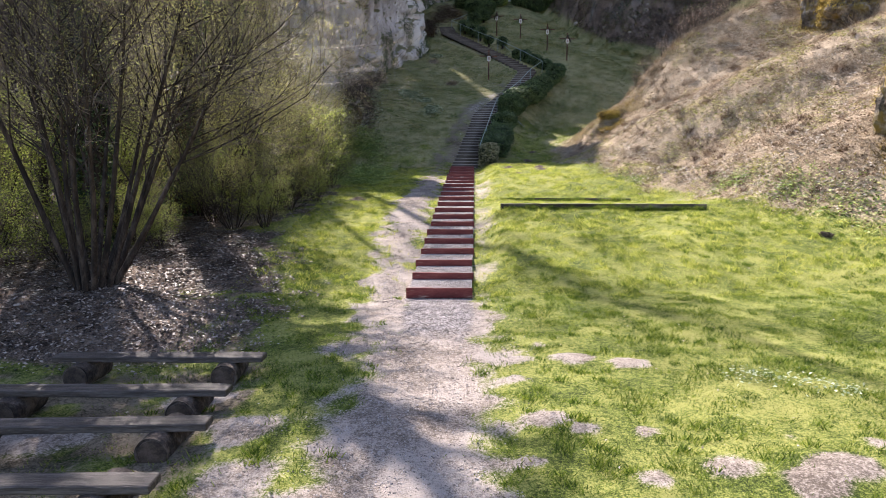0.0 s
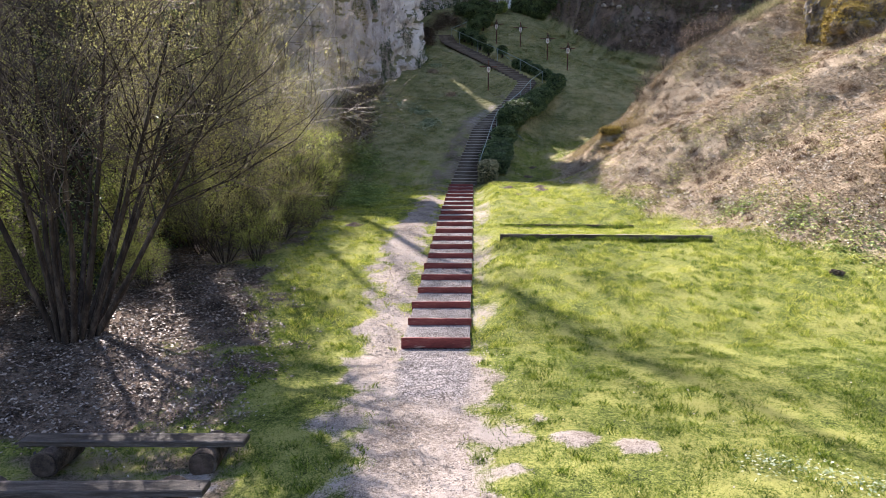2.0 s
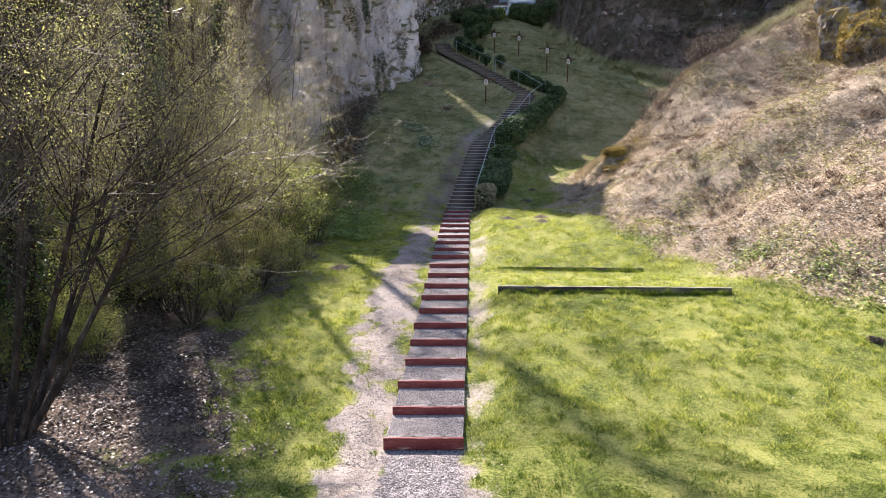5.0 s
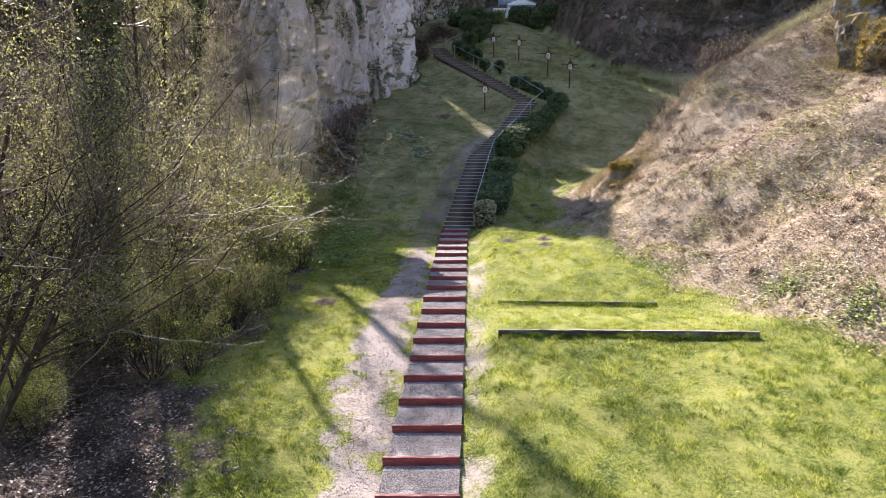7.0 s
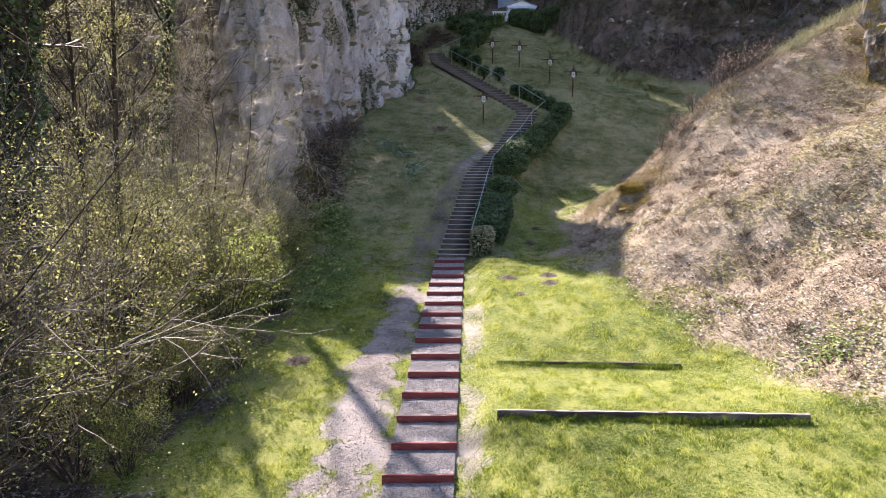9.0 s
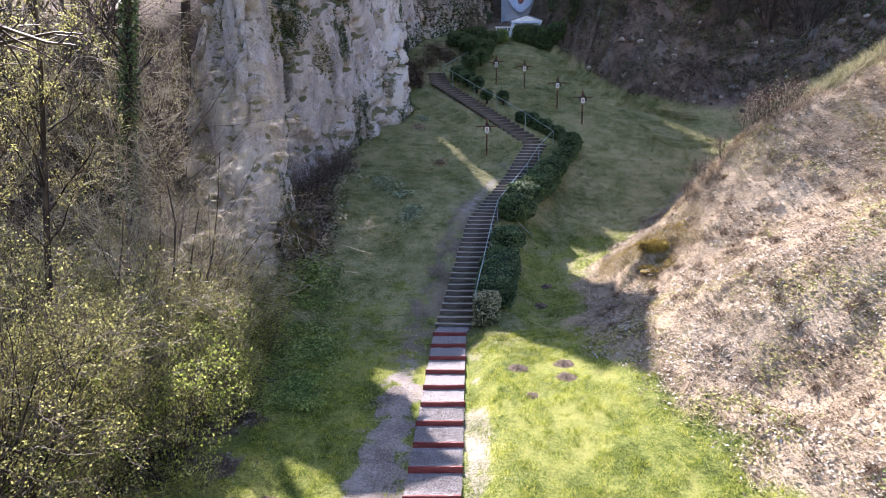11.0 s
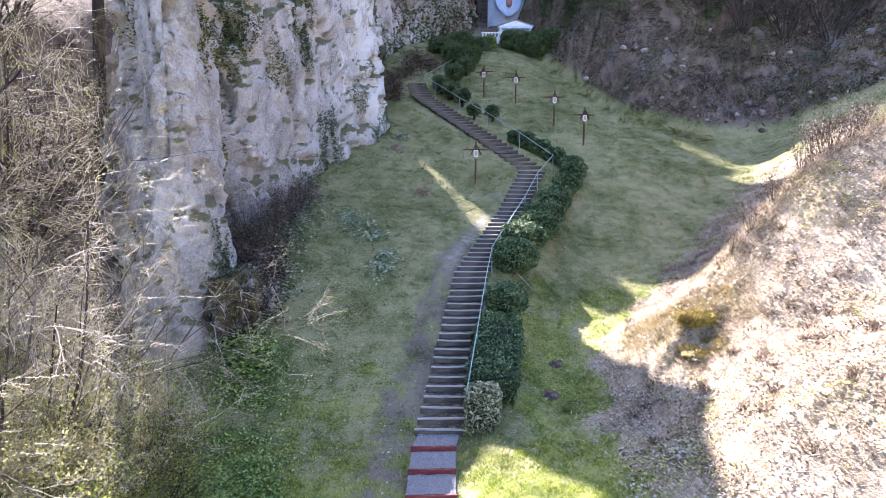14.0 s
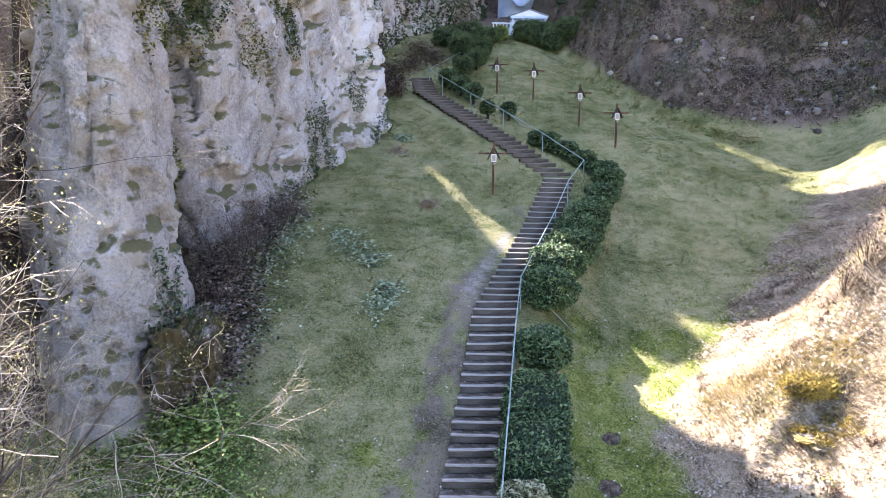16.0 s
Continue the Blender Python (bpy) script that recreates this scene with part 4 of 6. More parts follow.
BACK = rock_face("back_rock", BACK_ONE, np.interp(np.linspace(0, 30, 121), (0, 2.8, 3.3, 6.5, 8, 13.5, 15.2, 15.8, 16.6, 17.2, 22, 23, 30), (29.5, 30.5, 40, 40.5, 47, 51, 49, 40, 40, 43.5, 44.5, 54, 56)), None, "shaded limestone cliff behind the chapel", 29, rough=0.9)
# Upper rim is unseen, raised to shade the ground below.
BACK_TWO = [(9.0, 89), (9.2, 82.5), (12.2, 80.5), (13.5, 77), (17, 74), (22, 72), (30, 68), (40, 60)]
rock_face("scarp_rock", BACK_TWO, (50, 50, 48, 46, 43, 38, 32), None, "dark wooded rock above the scarp", 41, rough=0.9, step=0.35)


def cling(face, count, low, high, share, mat, size, seed, name, label, thick=0.25):
    """Plants growing in patches on a rock face between two heights."""
    grid, out = face
    rng = np.random.default_rng(seed)
    i, j = rng.integers(0, grid.shape[0], count), rng.integers(0, grid.shape[1], count)
    p = grid[i, j]
    s = j * 0.16
    patch = fractal(s * 0.35, p[:, 2] * 0.25, seed + 7, 4)
    ok = (patch > 1 - share) & (p[:, 2] > low) & (p[:, 2] < high)
    p, o = p[ok], out[j[ok]]
    r = rng.uniform(0.0, thick, (len(p), 1)) * (patch[ok] - 1 + share)[:, None] / 0.15
    p = p + np.column_stack([o * r, rng.normal(size=len(p)) * 0.15]) + rng.normal(size=(len(p), 3)) * 0.06
    v, f = leaf_cards(p, size, rng, 0.1)
    return stuff(name, v, f, mat, label, "wall plants")


cling(PILLAR, 120000, 4, 9, 0.34, M_IVY, 0.075, 5, "pillar_ivy", "ivy at the foot and side of the rock pillar")
cling(PILLAR, 60000, 8, 18, 0.33, M_MOSS_GREEN, 0.07, 15, "pillar_moss", "grassy moss cushions on the rock pillar", 0.15)
cling(WALL, 160000, 9, 24, 0.40, M_IVY, 0.075, 8, "wall_ivy", "ivy hanging on the limestone cliff")
cling(WALL, 140000, 9, 24, 0.38, M_MOSS_GREEN, 0.065, 31, "wall_moss", "yellow-green moss cushions on cliff ledges", 0.2)
cling(BACK, 130000, 14, 30, 0.47, M_LITTER_DARK, 0.11, 43, "back_dead_growth", "brown dead creeper over the rock behind the chapel", 0.5)
cling(BACK, 60000, 15, 32, 0.5, M_IVY, 0.16, 12, "back_ivy", "dark ivy over the rock behind the chapel", 0.4)


def boulder(name, at, size, mat, label, seed, category="rock", flat=1.0, moss=0, moss_mat=None, turn=None, steep=0.15, bare=0.42):
    """A worn block of stone bedded in the ground."""
    bm = bmesh.new()
    bmesh.ops.create_icosphere(bm, subdivisions=5, radius=1.0)
    for v in bm.verts:
        c = v.co.copy()
        lump = noise.fractal(c * 1.3 + Vector((seed, 0, seed * 2.0)), 1.0, 2.0, 6)
        k = 1 + 0.4 * lump + 0.13 * noise.cell(c * 1.7 + Vector((seed, seed, 0))) + 0.09 * noise.fractal(c * 6 + Vector((0, seed, 0)), 0.8, 2.0, 4)
        v.co = Vector((c.x * size[0] * k, c.y * size[1] * k, max(c.z, -0.6) * size[2] * k * flat))
    me = bpy.data.meshes.new(name)
    bm.to_mesh(me)
    bm.free()
    me.materials.append(mat)
    ob = new(name, me)
    ob.matrix_basis = pose(*at, 0, 0, seed * 40 if turn is None else turn)
    moss_mat = moss_mat or M_MOSS
    if moss:
        rng = np.random.default_rng(seed)
        co = np.array([v.co for v in me.vertices if v.normal.z > steep])
        c = co[rng.integers(0, len(co), moss)] + rng.normal(size=(moss, 3)) * 0.08
        keep = fractal(c[:, 0] * 1.5 + 9, c[:, 1] * 1.5 + c[:, 2], seed) > bare
        v, f = blades(c[keep][:, :2], c[keep][:, 2] - 0.03, 0.14, 0.03, rng, 0.8)
        tagged(part("moss", mesh_np("moss", v, f, moss_mat), moss_mat, ob, "moss and dead grass"), kind="stuff")
    return tagged(ob, label, category)


def on_ground(x, y, lift=0.0):
    return (x, y, float(surface(x, y)) + lift)


boulder("rock_ledge", on_ground(9.6, 35.35, -0.14), (0.6, 0.34, 0.2), M_MOSS_ROCK, "overhanging ledge under golden moss and dead turf", 5, moss=9000, turn=5, bare=0.3)
boulder("rock_ledge", on_ground(9.1, 34.5, -0.05), (0.4, 0.28, 0.16), M_MOSS_ROCK, "small mossy rock below the ledge", 7, moss=3000)
boulder("mossy_outcrop", on_ground(-5.7, 37.6, 0.4), (0.8, 1.4, 1.4), M_DARK_ROCK, "dark rock outcrop under brown moss at the cliff's foot", 19, moss=6000, moss_mat=M_MOSS_GREEN, turn=0)
boulder("fallen_rock", on_ground(-5.2, 37.3, 0.25), (0.5, 0.4, 0.5), M_ROCK, "pale limestone lump among brambles at the cliff's foot", 21)
boulder("fallen_rock", on_ground(-5.0, 38.6, 0.3), (0.35, 0.3, 0.4), M_ROCK, "pale limestone lump among roots at the cliff's foot", 27)
boulder("fallen_rock", on_ground(-5.9, 39.4, 0.5), (0.6, 0.5, 0.6), M_ROCK, "pale limestone lump among brambles at the cliff's foot", 23)
boulder("mossy_crag", on_ground(23.5, 36.2, 1.6), (2.9, 2.0, 5.5), M_MOSS_ROCK, "tall grey crag patched with golden moss above the bank", 11, moss=26000, turn=10, steep=-0.35)
boulder("mossy_crag", on_ground(22.3, 33.9, 0.5), (2.0, 1.3, 1.35), M_MOSS_ROCK, "boulder thickly covered in golden moss on the crest of the bank", 13, moss=26000, turn=0, steep=-0.3, bare=0.34)
boulder("mossy_crag", on_ground(14.5, 18.9, 1.2), (1.0, 1.0, 2.1), M_MOSS_ROCK, "steep crag hung with golden moss beside the bank", 15, moss=12000)


def cushions(name, spots, mat, label, count, height, seed):
    """Thick tufts of moss or grass on and round a few places: (x, y, radius)."""
    rng = np.random.default_rng(seed)
    px = np.concatenate([rng.normal(a, r * 0.5, count) for a, b, r in spots])
    py = np.concatenate([rng.normal(b, r * 0.5, count) for a, b, r in spots])
    v, f = blades(np.column_stack([px, py]), surface(px, py) - 0.02, height, 0.025, rng, 0.75)
    stuff(name, v, f, mat, label, "moss")


def leafy_patches(name, spots, mat, label, count, height, seed, size=0.085):
    """Loose clumps of broad leaves round a few places: (x, y, radius)."""
    rng = np.random.default_rng(seed)
    px = np.concatenate([rng.normal(a, r * 0.5, count) for a, b, r in spots])
    py = np.concatenate([rng.normal(b, r * 0.5, count) for a, b, r in spots])
    v, f = leaf_cards(np.column_stack([px, py, surface(px, py) + rng.uniform(0.02, height, len(px))]), size, rng, 0.4)
    stuff(name, v, f, mat, label, "plants")


cushions("ledge_moss", ((9.2, 36.0, 0.8), (10.0, 36.1, 0.8), (10.6, 35.9, 0.6), (9.0, 36.8, 0.9), (8.3, 37.0, 0.7), (9.6, 34.4, 0.5)), M_MOSS, "golden moss and grass hanging over the ledge", 1300, 0.18, 5)
cushions("ledge_grass", ((9.0, 35.5, 0.7), (9.8, 35.6, 0.7), (10.5, 35.5, 0.6), (8.2, 36.4, 0.8), (8.6, 37.2, 0.8)), M_PALE_STRAW, "long dead grass hanging over the ledge", 900, 0.26, 25)
CREST = [(9.5 + 0.934 * a, 36.4 + 0.358 * a) for a in np.arange(2.5, 18, 0.9)]
cushions("crest_grass", [(cx, cy, 0.9) for cx, cy in CREST], M_STRAW, "long dead grass along the crest of the bank", 700, 0.42, 44)
cushions("crest_greens", [(cx, cy, 0.9) for cx, cy in CREST[8:]], M_PALE_TIP, "tall yellow-green grass on the high crest of the bank", 900, 0.75, 46)
cushions("ledge_tufts", ((9.3, 36.8, 0.9), (10.4, 36.6, 0.9), (8.4, 36.2, 0.6), (11.3, 36.4, 0.7), (10.9, 34.8, 0.6), (9.0, 34.2, 0.6)), M_PALE_STRAW, "dead grass tufts round the ledge", 700, 0.22, 45)
cushions("crag_moss", ((21.0, 35.4, 1.0), (14.0, 18.3, 0.8)), M_MOSS, "golden moss round the foot of the crags", 2500, 0.3, 26)
cushions("crag_grass", ((22.6, 32.4, 1.2), (23.6, 32.6, 1.2), (21.6, 32.7, 0.8)), M_STRAW, "dead grass stalks hanging below the mossy boulder", 900, 0.9, 27)
cushions("grey_tuft", ((0.7, 48.5, 0.4), (-0.8, 53.5, 0.4)), M_STRAW, "rusty dead grass tuft on the slope", 900, 0.3, 6)
leafy_patches("silvery_plants", ((-2.1, 44.4, 0.8), (-2.6, 45.3, 0.7), (-1.4, 43.7, 0.5), (-0.95, 41.0, 0.6), (-0.75, 41.9, 0.5), (-0.6, 55.0, 0.5)), M_SILVER, "patch of grey-green leafy plants on the slope", 330, 0.22, 7)

leafy_patches("brambles", ((-5.6, 36.6, 1.1), (-6.4, 41.6, 1.0), (-5.0, 35.6, 0.9), (-6.0, 43.0, 0.9)), M_GREEN_COVER, "tangled brambles and ivy at the cliff's foot", 1600, 0.8, 12)
leafy_patches("dead_bramble_leaves", ((-5.3, 37.6, 1.0), (-5.5, 39.0, 1.1), (-5.4, 40.2, 1.0), (-6.2, 41.6, 1.0)), M_LITTER_DARK, "brown dead leaves and roots at the cliff's foot", 2200, 1.3, 15)
leafy_patches("foot_brush", ((-5.9, 42.2, 1.0), (-5.8, 43.6, 1.1), (-5.5, 45.0, 1.0), (-5.0, 46.6, 0.9), (-6.6, 40.8, 1.0)), M_LITTER, "brown tangle of dead growth between the cliffs", 1100, 1.1, 51)
leafy_patches("foot_greens", ((-5.7, 41.8, 1.2), (-5.3, 43.6, 1.2), (-4.9, 45.2, 1.0), (-5.2, 39.6, 1.2)), M_SILVER, "grey-green weeds between the cliffs", 700, 0.6, 52)
leafy_patches("stairhead_brush", ((-1.3, 62.6, 0.8), (-1.6, 64.4, 1.0), (-0.4, 66.6, 1.1), (1.2, 68.2, 1.1), (-2.4, 66.2, 1.3), (0.2, 69.6, 1.3)), M_LITTER_DARK, "brown dead growth where the steps run out under the cliff", 1500, 0.9, 53)
leafy_patches("scarp_evergreens", ((14.0, 71.6, 1.2), (15.6, 69.6, 1.4), (17.2, 67.8, 1.4), (18.8, 67.2, 1.5), (20.6, 66.8, 1.5), (16.4, 71.4, 1.5)), M_IVY, "dark evergreen growth hanging over the upper scarp", 1500, 1.4, 54, 0.13)
leafy_patches("scarp_foot_greens", [(float(q), float(scarp_y(q)) - 0.3, 0.7) for q in np.arange(11.6, 20, 0.8)], M_BLADE_SHADE, "low green creeper along the foot of the scarp", 300, 0.1, 55, 0.07)
leafy_patches("lawn_plants", ((4.55, 7.6, 0.45), (5.0, 7.3, 0.3), (4.1, 7.8, 0.3)), M_SILVER, "pale flowering weeds in the lawn", 90, 0.06, 13, 0.03)
leafy_patches("bank_foot_plants", ((11.9, 17.6, 1.2), (12.6, 16.2, 1.3), (11.2, 19.4, 1.0), (10.2, 21.4, 0.9)), M_GREEN_COVER, "green weeds along the foot of the bank", 500, 0.1, 14, 0.06)


def molehill(x, y, r, seed):
    """A low heap of crumbly dark earth."""
    bm = bmesh.new()
    bmesh.ops.create_grid(bm, x_segments=14, y_segments=14, size=1.3)
    for v in bm.verts:
        d = math.hypot(v.co.x, v.co.y)
        h = 0.32 * math.exp(-((d / 0.62) ** 2)) + 0.12 * noise.fractal(v.co * 3 + Vector((seed, 0, 0)), 1.0, 2.0, 4) * max(0, 1 - d)
        px, py = x + v.co.x * r, y + v.co.y * r
        v.co = Vector((v.co.x * r, v.co.y * r, float(surface(px, py)) - float(surface(x, y)) + h * r - 0.02 * max(0.0, d - 0.8)))
    me = bpy.data.meshes.new("molehill")
    bm.to_mesh(me)
    bm.free()
    me.materials.append(M_SOIL)
    ob = new("molehill", me)
    ob.matrix_basis = pose(*on_ground(x, y, 0.004))
    tagged(ob, "low heap of crumbly dark earth in the grass", "molehill", "molehills on the lawn")


for i, (mx, my, mr) in enumerate(((-3.92, 12.4, 0.32), (-3.2, 22.9, 0.3), (3.12, 28.65, 0.28), (4.6, 29.0, 0.3), (3.3, 27.0, 0.18), (4.5, 28.05, 0.28), (4.9, 35.4, 0.25), (5.4, 37.0, 0.22))):
    molehill(mx, my, mr, i * 3)
boulder("field_stone", on_ground(10.3, 16.2, 0.03), (0.16, 0.12, 0.1), M_DARK_ROCK, "small grey stone lying in the lawn", 31)

# ---- lower stairs ----


def build_lower_stairs():
    stairs = thing("lower_stairs", "garden steps of dark red boards filled with pale gravel", "stairs", on_ground(0, FIRST_STEP))
    inv = stairs.matrix_basis.inverted()
    for k in range(20):
        y, z = FIRST_STEP + STEP_RUN * k, STEP_RISE * min(k + 1, 12) + 0.12 * max(k - 11, 0)
        w = 1.42 - 0.009 * k
        x = float(stair_x(y)) + 0.02 * math.sin(k * 2.3)
        skew = pose(0, 0, 0, 0, 0.5 * math.sin(k * 1.7), 0.7 * math.sin(k * 3.1))
        board = part("riser_board", box((w, 0.07, 0.22), (0, 0, -0.11), 0.008, skew, rough_by=0.008, seed=k, cuts=6), M_RED, stairs)
        board.matrix_basis = inv @ pose(x, y, z)
        slab = bmesh.new()
        bmesh.ops.create_grid(slab, x_segments=16, y_segments=12, size=0.5)
        for v in slab.verts:
            py = y + 0.035 + (v.co.y + 0.5) * (STEP_RUN - 0.07)
            px = float(stair_x(py)) + v.co.x * (w - 0.04)
            sag = -0.03 - 0.015 * math.cos(v.co.y * 6) + 0.022 * noise.noise(Vector((px * 4, py * 4, k)))
            v.co = (px, py, z + sag)
        bmesh.ops.solidify(slab, geom=slab.faces, thickness=0.05)
        tread = part("gravel_tread", slab, M_GRAVEL, stairs, "crushed pale gravel")
        tread.matrix_basis = inv


def step_flight(name, label, points, count, width, seed, edge_mat, soil_mat):
    """Timber-edged earth steps along points (x, y, z), which run from the foot to the top."""
    rng = random.Random(seed)
    pts = np.asarray(points, float)
    seg = np.r_[0, np.cumsum(np.linalg.norm(np.diff(pts, axis=0), axis=1))]
    flight = thing(name, label, "stairs", points[0])
    inv = flight.matrix_basis.inverted()
    for k in range(count):
        a, b = seg[-1] * k / count, seg[-1] * (k + 1) / count
        p, q = (Vector([np.interp(t, seg, pts[:, i]) for i in range(3)]) for t in (a, b))
        turn = math.degrees(math.atan2(-(q.x - p.x), q.y - p.y)) * 0.15 + rng.uniform(-1.2, 1.2)
        run = (q.xy - p.xy).length
        w = width * rng.uniform(0.97, 1.03)
        tip = pose(0, 0, 0, 0, rng.uniform(-0.8, 1.6), 0)
        # Dark riser and pale edge put the steps' shade and skylight into timber colour.
        beam = part("step_beam", box((w, 0.10, 0.17), (0, 0.06, -0.115), 0.012, tip, rough_by=0.012, seed=k + seed, cuts=5), M_STEP, flight, "timber riser, toned dark for its shaded front")
        beam.matrix_basis = inv @ pose(p.x, p.y, q.z + rng.uniform(-0.015, 0.015) - 0.06, 0, 0, turn)
        board = part("nosing", box((w, 0.11, 0.035), (0, 0.05, -0.012), 0.008, tip, rough_by=0.01, seed=k + seed + 90, cuts=5), edge_mat, flight, "worn timber edge, paler than the riser for skylight")
        board.matrix_basis = beam.matrix_basis
        soil = part("earth_tread", box((w * 0.98, run + 0.1, 0.16), (0, run / 2 + 0.1, -0.115), 0.02, rough_by=0.03, seed=k + 40, cuts=4), soil_mat, flight, "trodden earth")
        soil.matrix_basis = inv @ pose(p.x, p.y, q.z - 0.06, 0, 0, turn)


build_lower_stairs()
STEEP = [(float(stair_x(y)), y, z) for y, z in ((33.3, 2.62), (36, 3.85), (41, 6.04), (46.5, 8.16), (50.2, 10.18))]
step_flight("steep_stairs", "steep weathered timber steps climbing the slope", STEEP, 44, 1.38, 5, M_NOSING, M_TREAD_SOIL)
UPPER = [(6.75, 50.6, 10.2), (4.5, 54.5, 12.15), (0.6, 62.3, 15.5), (0.3, 65.2, 16.75)]
# Darker edges and soil than the steep flight, for the gorge's weaker skylight.
step_flight("upper_stairs", "timber steps climbing across the slope to the chapel, darkened for shade", UPPER, 30, 1.45, 9, M_SHADED_EDGE, M_SOIL)


def edging(x0, y0, x1, y1, top, label, seed, bleached):
    """A straight dark board on edge with grass growing up its front; bleached adds a pale strip that paints the sunlit
    upper edge.
    """
    za = zb = top - 0.116
    length = math.hypot(x1 - x0, y1 - y0)
    lie = pose((x0 + x1) / 2, (y0 + y1) / 2, (za + zb) / 2, 0, -math.degrees(math.atan2(zb - za, x1 - x0)), math.degrees(math.atan2(y1 - y0, x1 - x0)))
    ob = part("lawn_edging", box((length, 0.07, 0.34), (0, 0, -0.065), 0.008, rough_by=0.014, seed=seed, cuts=40), M_EDGING)
    ob.matrix_basis = lie
    tagged(ob, label, "edging", group="lawn terrace edgings")
    if bleached:
        # Pale strip paints the sun along the board's upper edge.
        part("lit_edge_strip", box((length, 0.06, 0.008), (0, 0.008, 0.108), 0.003, rough_by=0.012, seed=seed + 1, cuts=40), M_NOSING, ob, "pale strip standing for the sunlit upper edge")
    rng = np.random.default_rng(seed)
    n = int(420 * length)
    x = rng.uniform(x0, x1, n)
    y = np.interp(x, (x0, x1), (y0, y1)) - rng.uniform(0.04, 0.14, n)
    tall = 0.11 + 0.14 * smooth(0.35, 0.75, fractal(x * 2.2, y * 0, seed)) + 0.1 * smooth(x1 - 1.6, x1, x)
    v, f = blades(np.column_stack([x, y]), surface(x, y) - 0.02, tall, 0.016, rng, 0.5)
    stuff("edging_grass", v, f, M_LUSH, "grass growing up against the edging board", "grass")


edging(1.84, 19.36, 8.3, 19.06, 1.53, "long weathered timber edging holding a lawn terrace", 1, True)
edging(2.14, 22.6, 6.9, 22.3, 1.53, "shorter timber edging half grown over with turf", 4, False)

# ---- benches ----


def bench(x0, x1, y, turn, lift, tone, seed):
    mid = (x0 + x1) / 2
    gz = float(ground(mid, y)) - 0.02
    b = thing("log_bench", tone, "bench", (mid, y, gz), turn, "log benches beside the path")
    length = x1 - x0
    plank = box((length, 0.25, 0.085), (0, 0, lift - 0.042), 0.012, rough_by=0.012, seed=seed, cuts=12)
    part("seat_plank", plank, M_BENCH, b, "grey weathered plank with a worn lighter top")
    for sx in (-length / 2 + 0.42, length / 2 - 0.5):
        log = bmesh.new()
        bmesh.ops.create_cone(log, cap_ends=True, segments=28, radius1=0.185, radius2=0.175, depth=0.62)
        for v in log.verts:
            v.co += noise.noise_vector(v.co * 5 + Vector((seed, sx, 0))) * 0.018
        bmesh.ops.transform(log, matrix=pose(sx, 0.02, lift - 0.07 - 0.175, 90, 0, 4 * math.sin(seed + sx)), verts=log.verts)
        log_part = part("support_log", log, M_LOG, b, "dark round log")
        end = bmesh.new()
        bmesh.ops.create_cone(end, cap_ends=True, segments=24, radius1=0.155, radius2=0.15, depth=0.012)
        bmesh.ops.transform(end, matrix=pose(sx, -0.298, lift - 0.07 - 0.175, 90, 0, 4 * math.sin(seed + sx)), verts=end.verts)
        part("sawn_end", end, M_LOG_END, log_part)


bench(-5.42, -2.5, 8.2, 0.0, 0.47, "rustic bench of a grey plank on two dark logs", 1)
bench(-5.65, -2.62, 7.1, 0.5, 0.44, "rustic bench of a grey plank on two dark logs", 2)
bench(-5.5, -2.5, 6.12, 2.2, 0.44, "rustic log bench with a thick cracked plank", 3)
bench(-5.5, -2.55, 5.0, 1.0, 0.42, "rustic log bench with a pale sunlit plank", 4)

# ---- handrail ----


def handrail():
    rail = thing("handrail", "thin blue-green steel handrail following the steps", "handrail", on_ground(2.2, 34))
    inv = rail.matrix_basis.inverted()

    def run(points, r=0.02, name="rail", posts=True):
        v, f = tubes([(np.array(points), np.full(len(points), r))], 8)
        ob = part(name, mesh_np(name, v, f, M_RAIL, True), M_RAIL, rail)
        ob.matrix_basis = inv
        if posts:
            for p in points:
                g = float(surface(p[0], p[1]))
                pv, pf = tubes([(np.array([(p[0], p[1], g - 0.1), (p[0], p[1], p[2])]), np.array((0.022, 0.022)))], 8)
                ob2 = part("rail_post", mesh_np("rail_post", pv, pf, M_RAIL, True), M_RAIL, rail)
                ob2.matrix_basis = inv

    ys = (33.6, 36.2, 38.8, 41.2, 43.6, 46, 48.2)
    low = [(float(stair_x(y)) + 0.76, y, float(stair_z(y)) + 1.0) for y in ys] + [(8.0, 50.4, 10.98)]
    run(low)
    high = [(8.0, 50.4, 10.98), (6.55, 53.1, 12.35), (4.9, 56.0, 13.75), (3.3, 58.9, 15.0), (1.7, 62.0, 16.4), (0.9, 64.2, 17.2)]
    run(high)
    run([(0.9, 64.2, 17.2), (2.6, 68, 18.7), (4.6, 71.5, 20.2)])
    run([(float(stair_x(41.2)) + 0.76, 41.2, float(stair_z(41.2)) + 0.95), (5.39, 41.1, float(surface(5.39, 41.1)) + 0.02)], 0.016, "stay_rod", False)
    run([(5.4, 58.3, 13.9), (6.3, 57.2, float(surface(6.3, 57.2)) + 0.02)], 0.016, "stay_rod", False)


handrail()

# ---- clipped evergreens ----


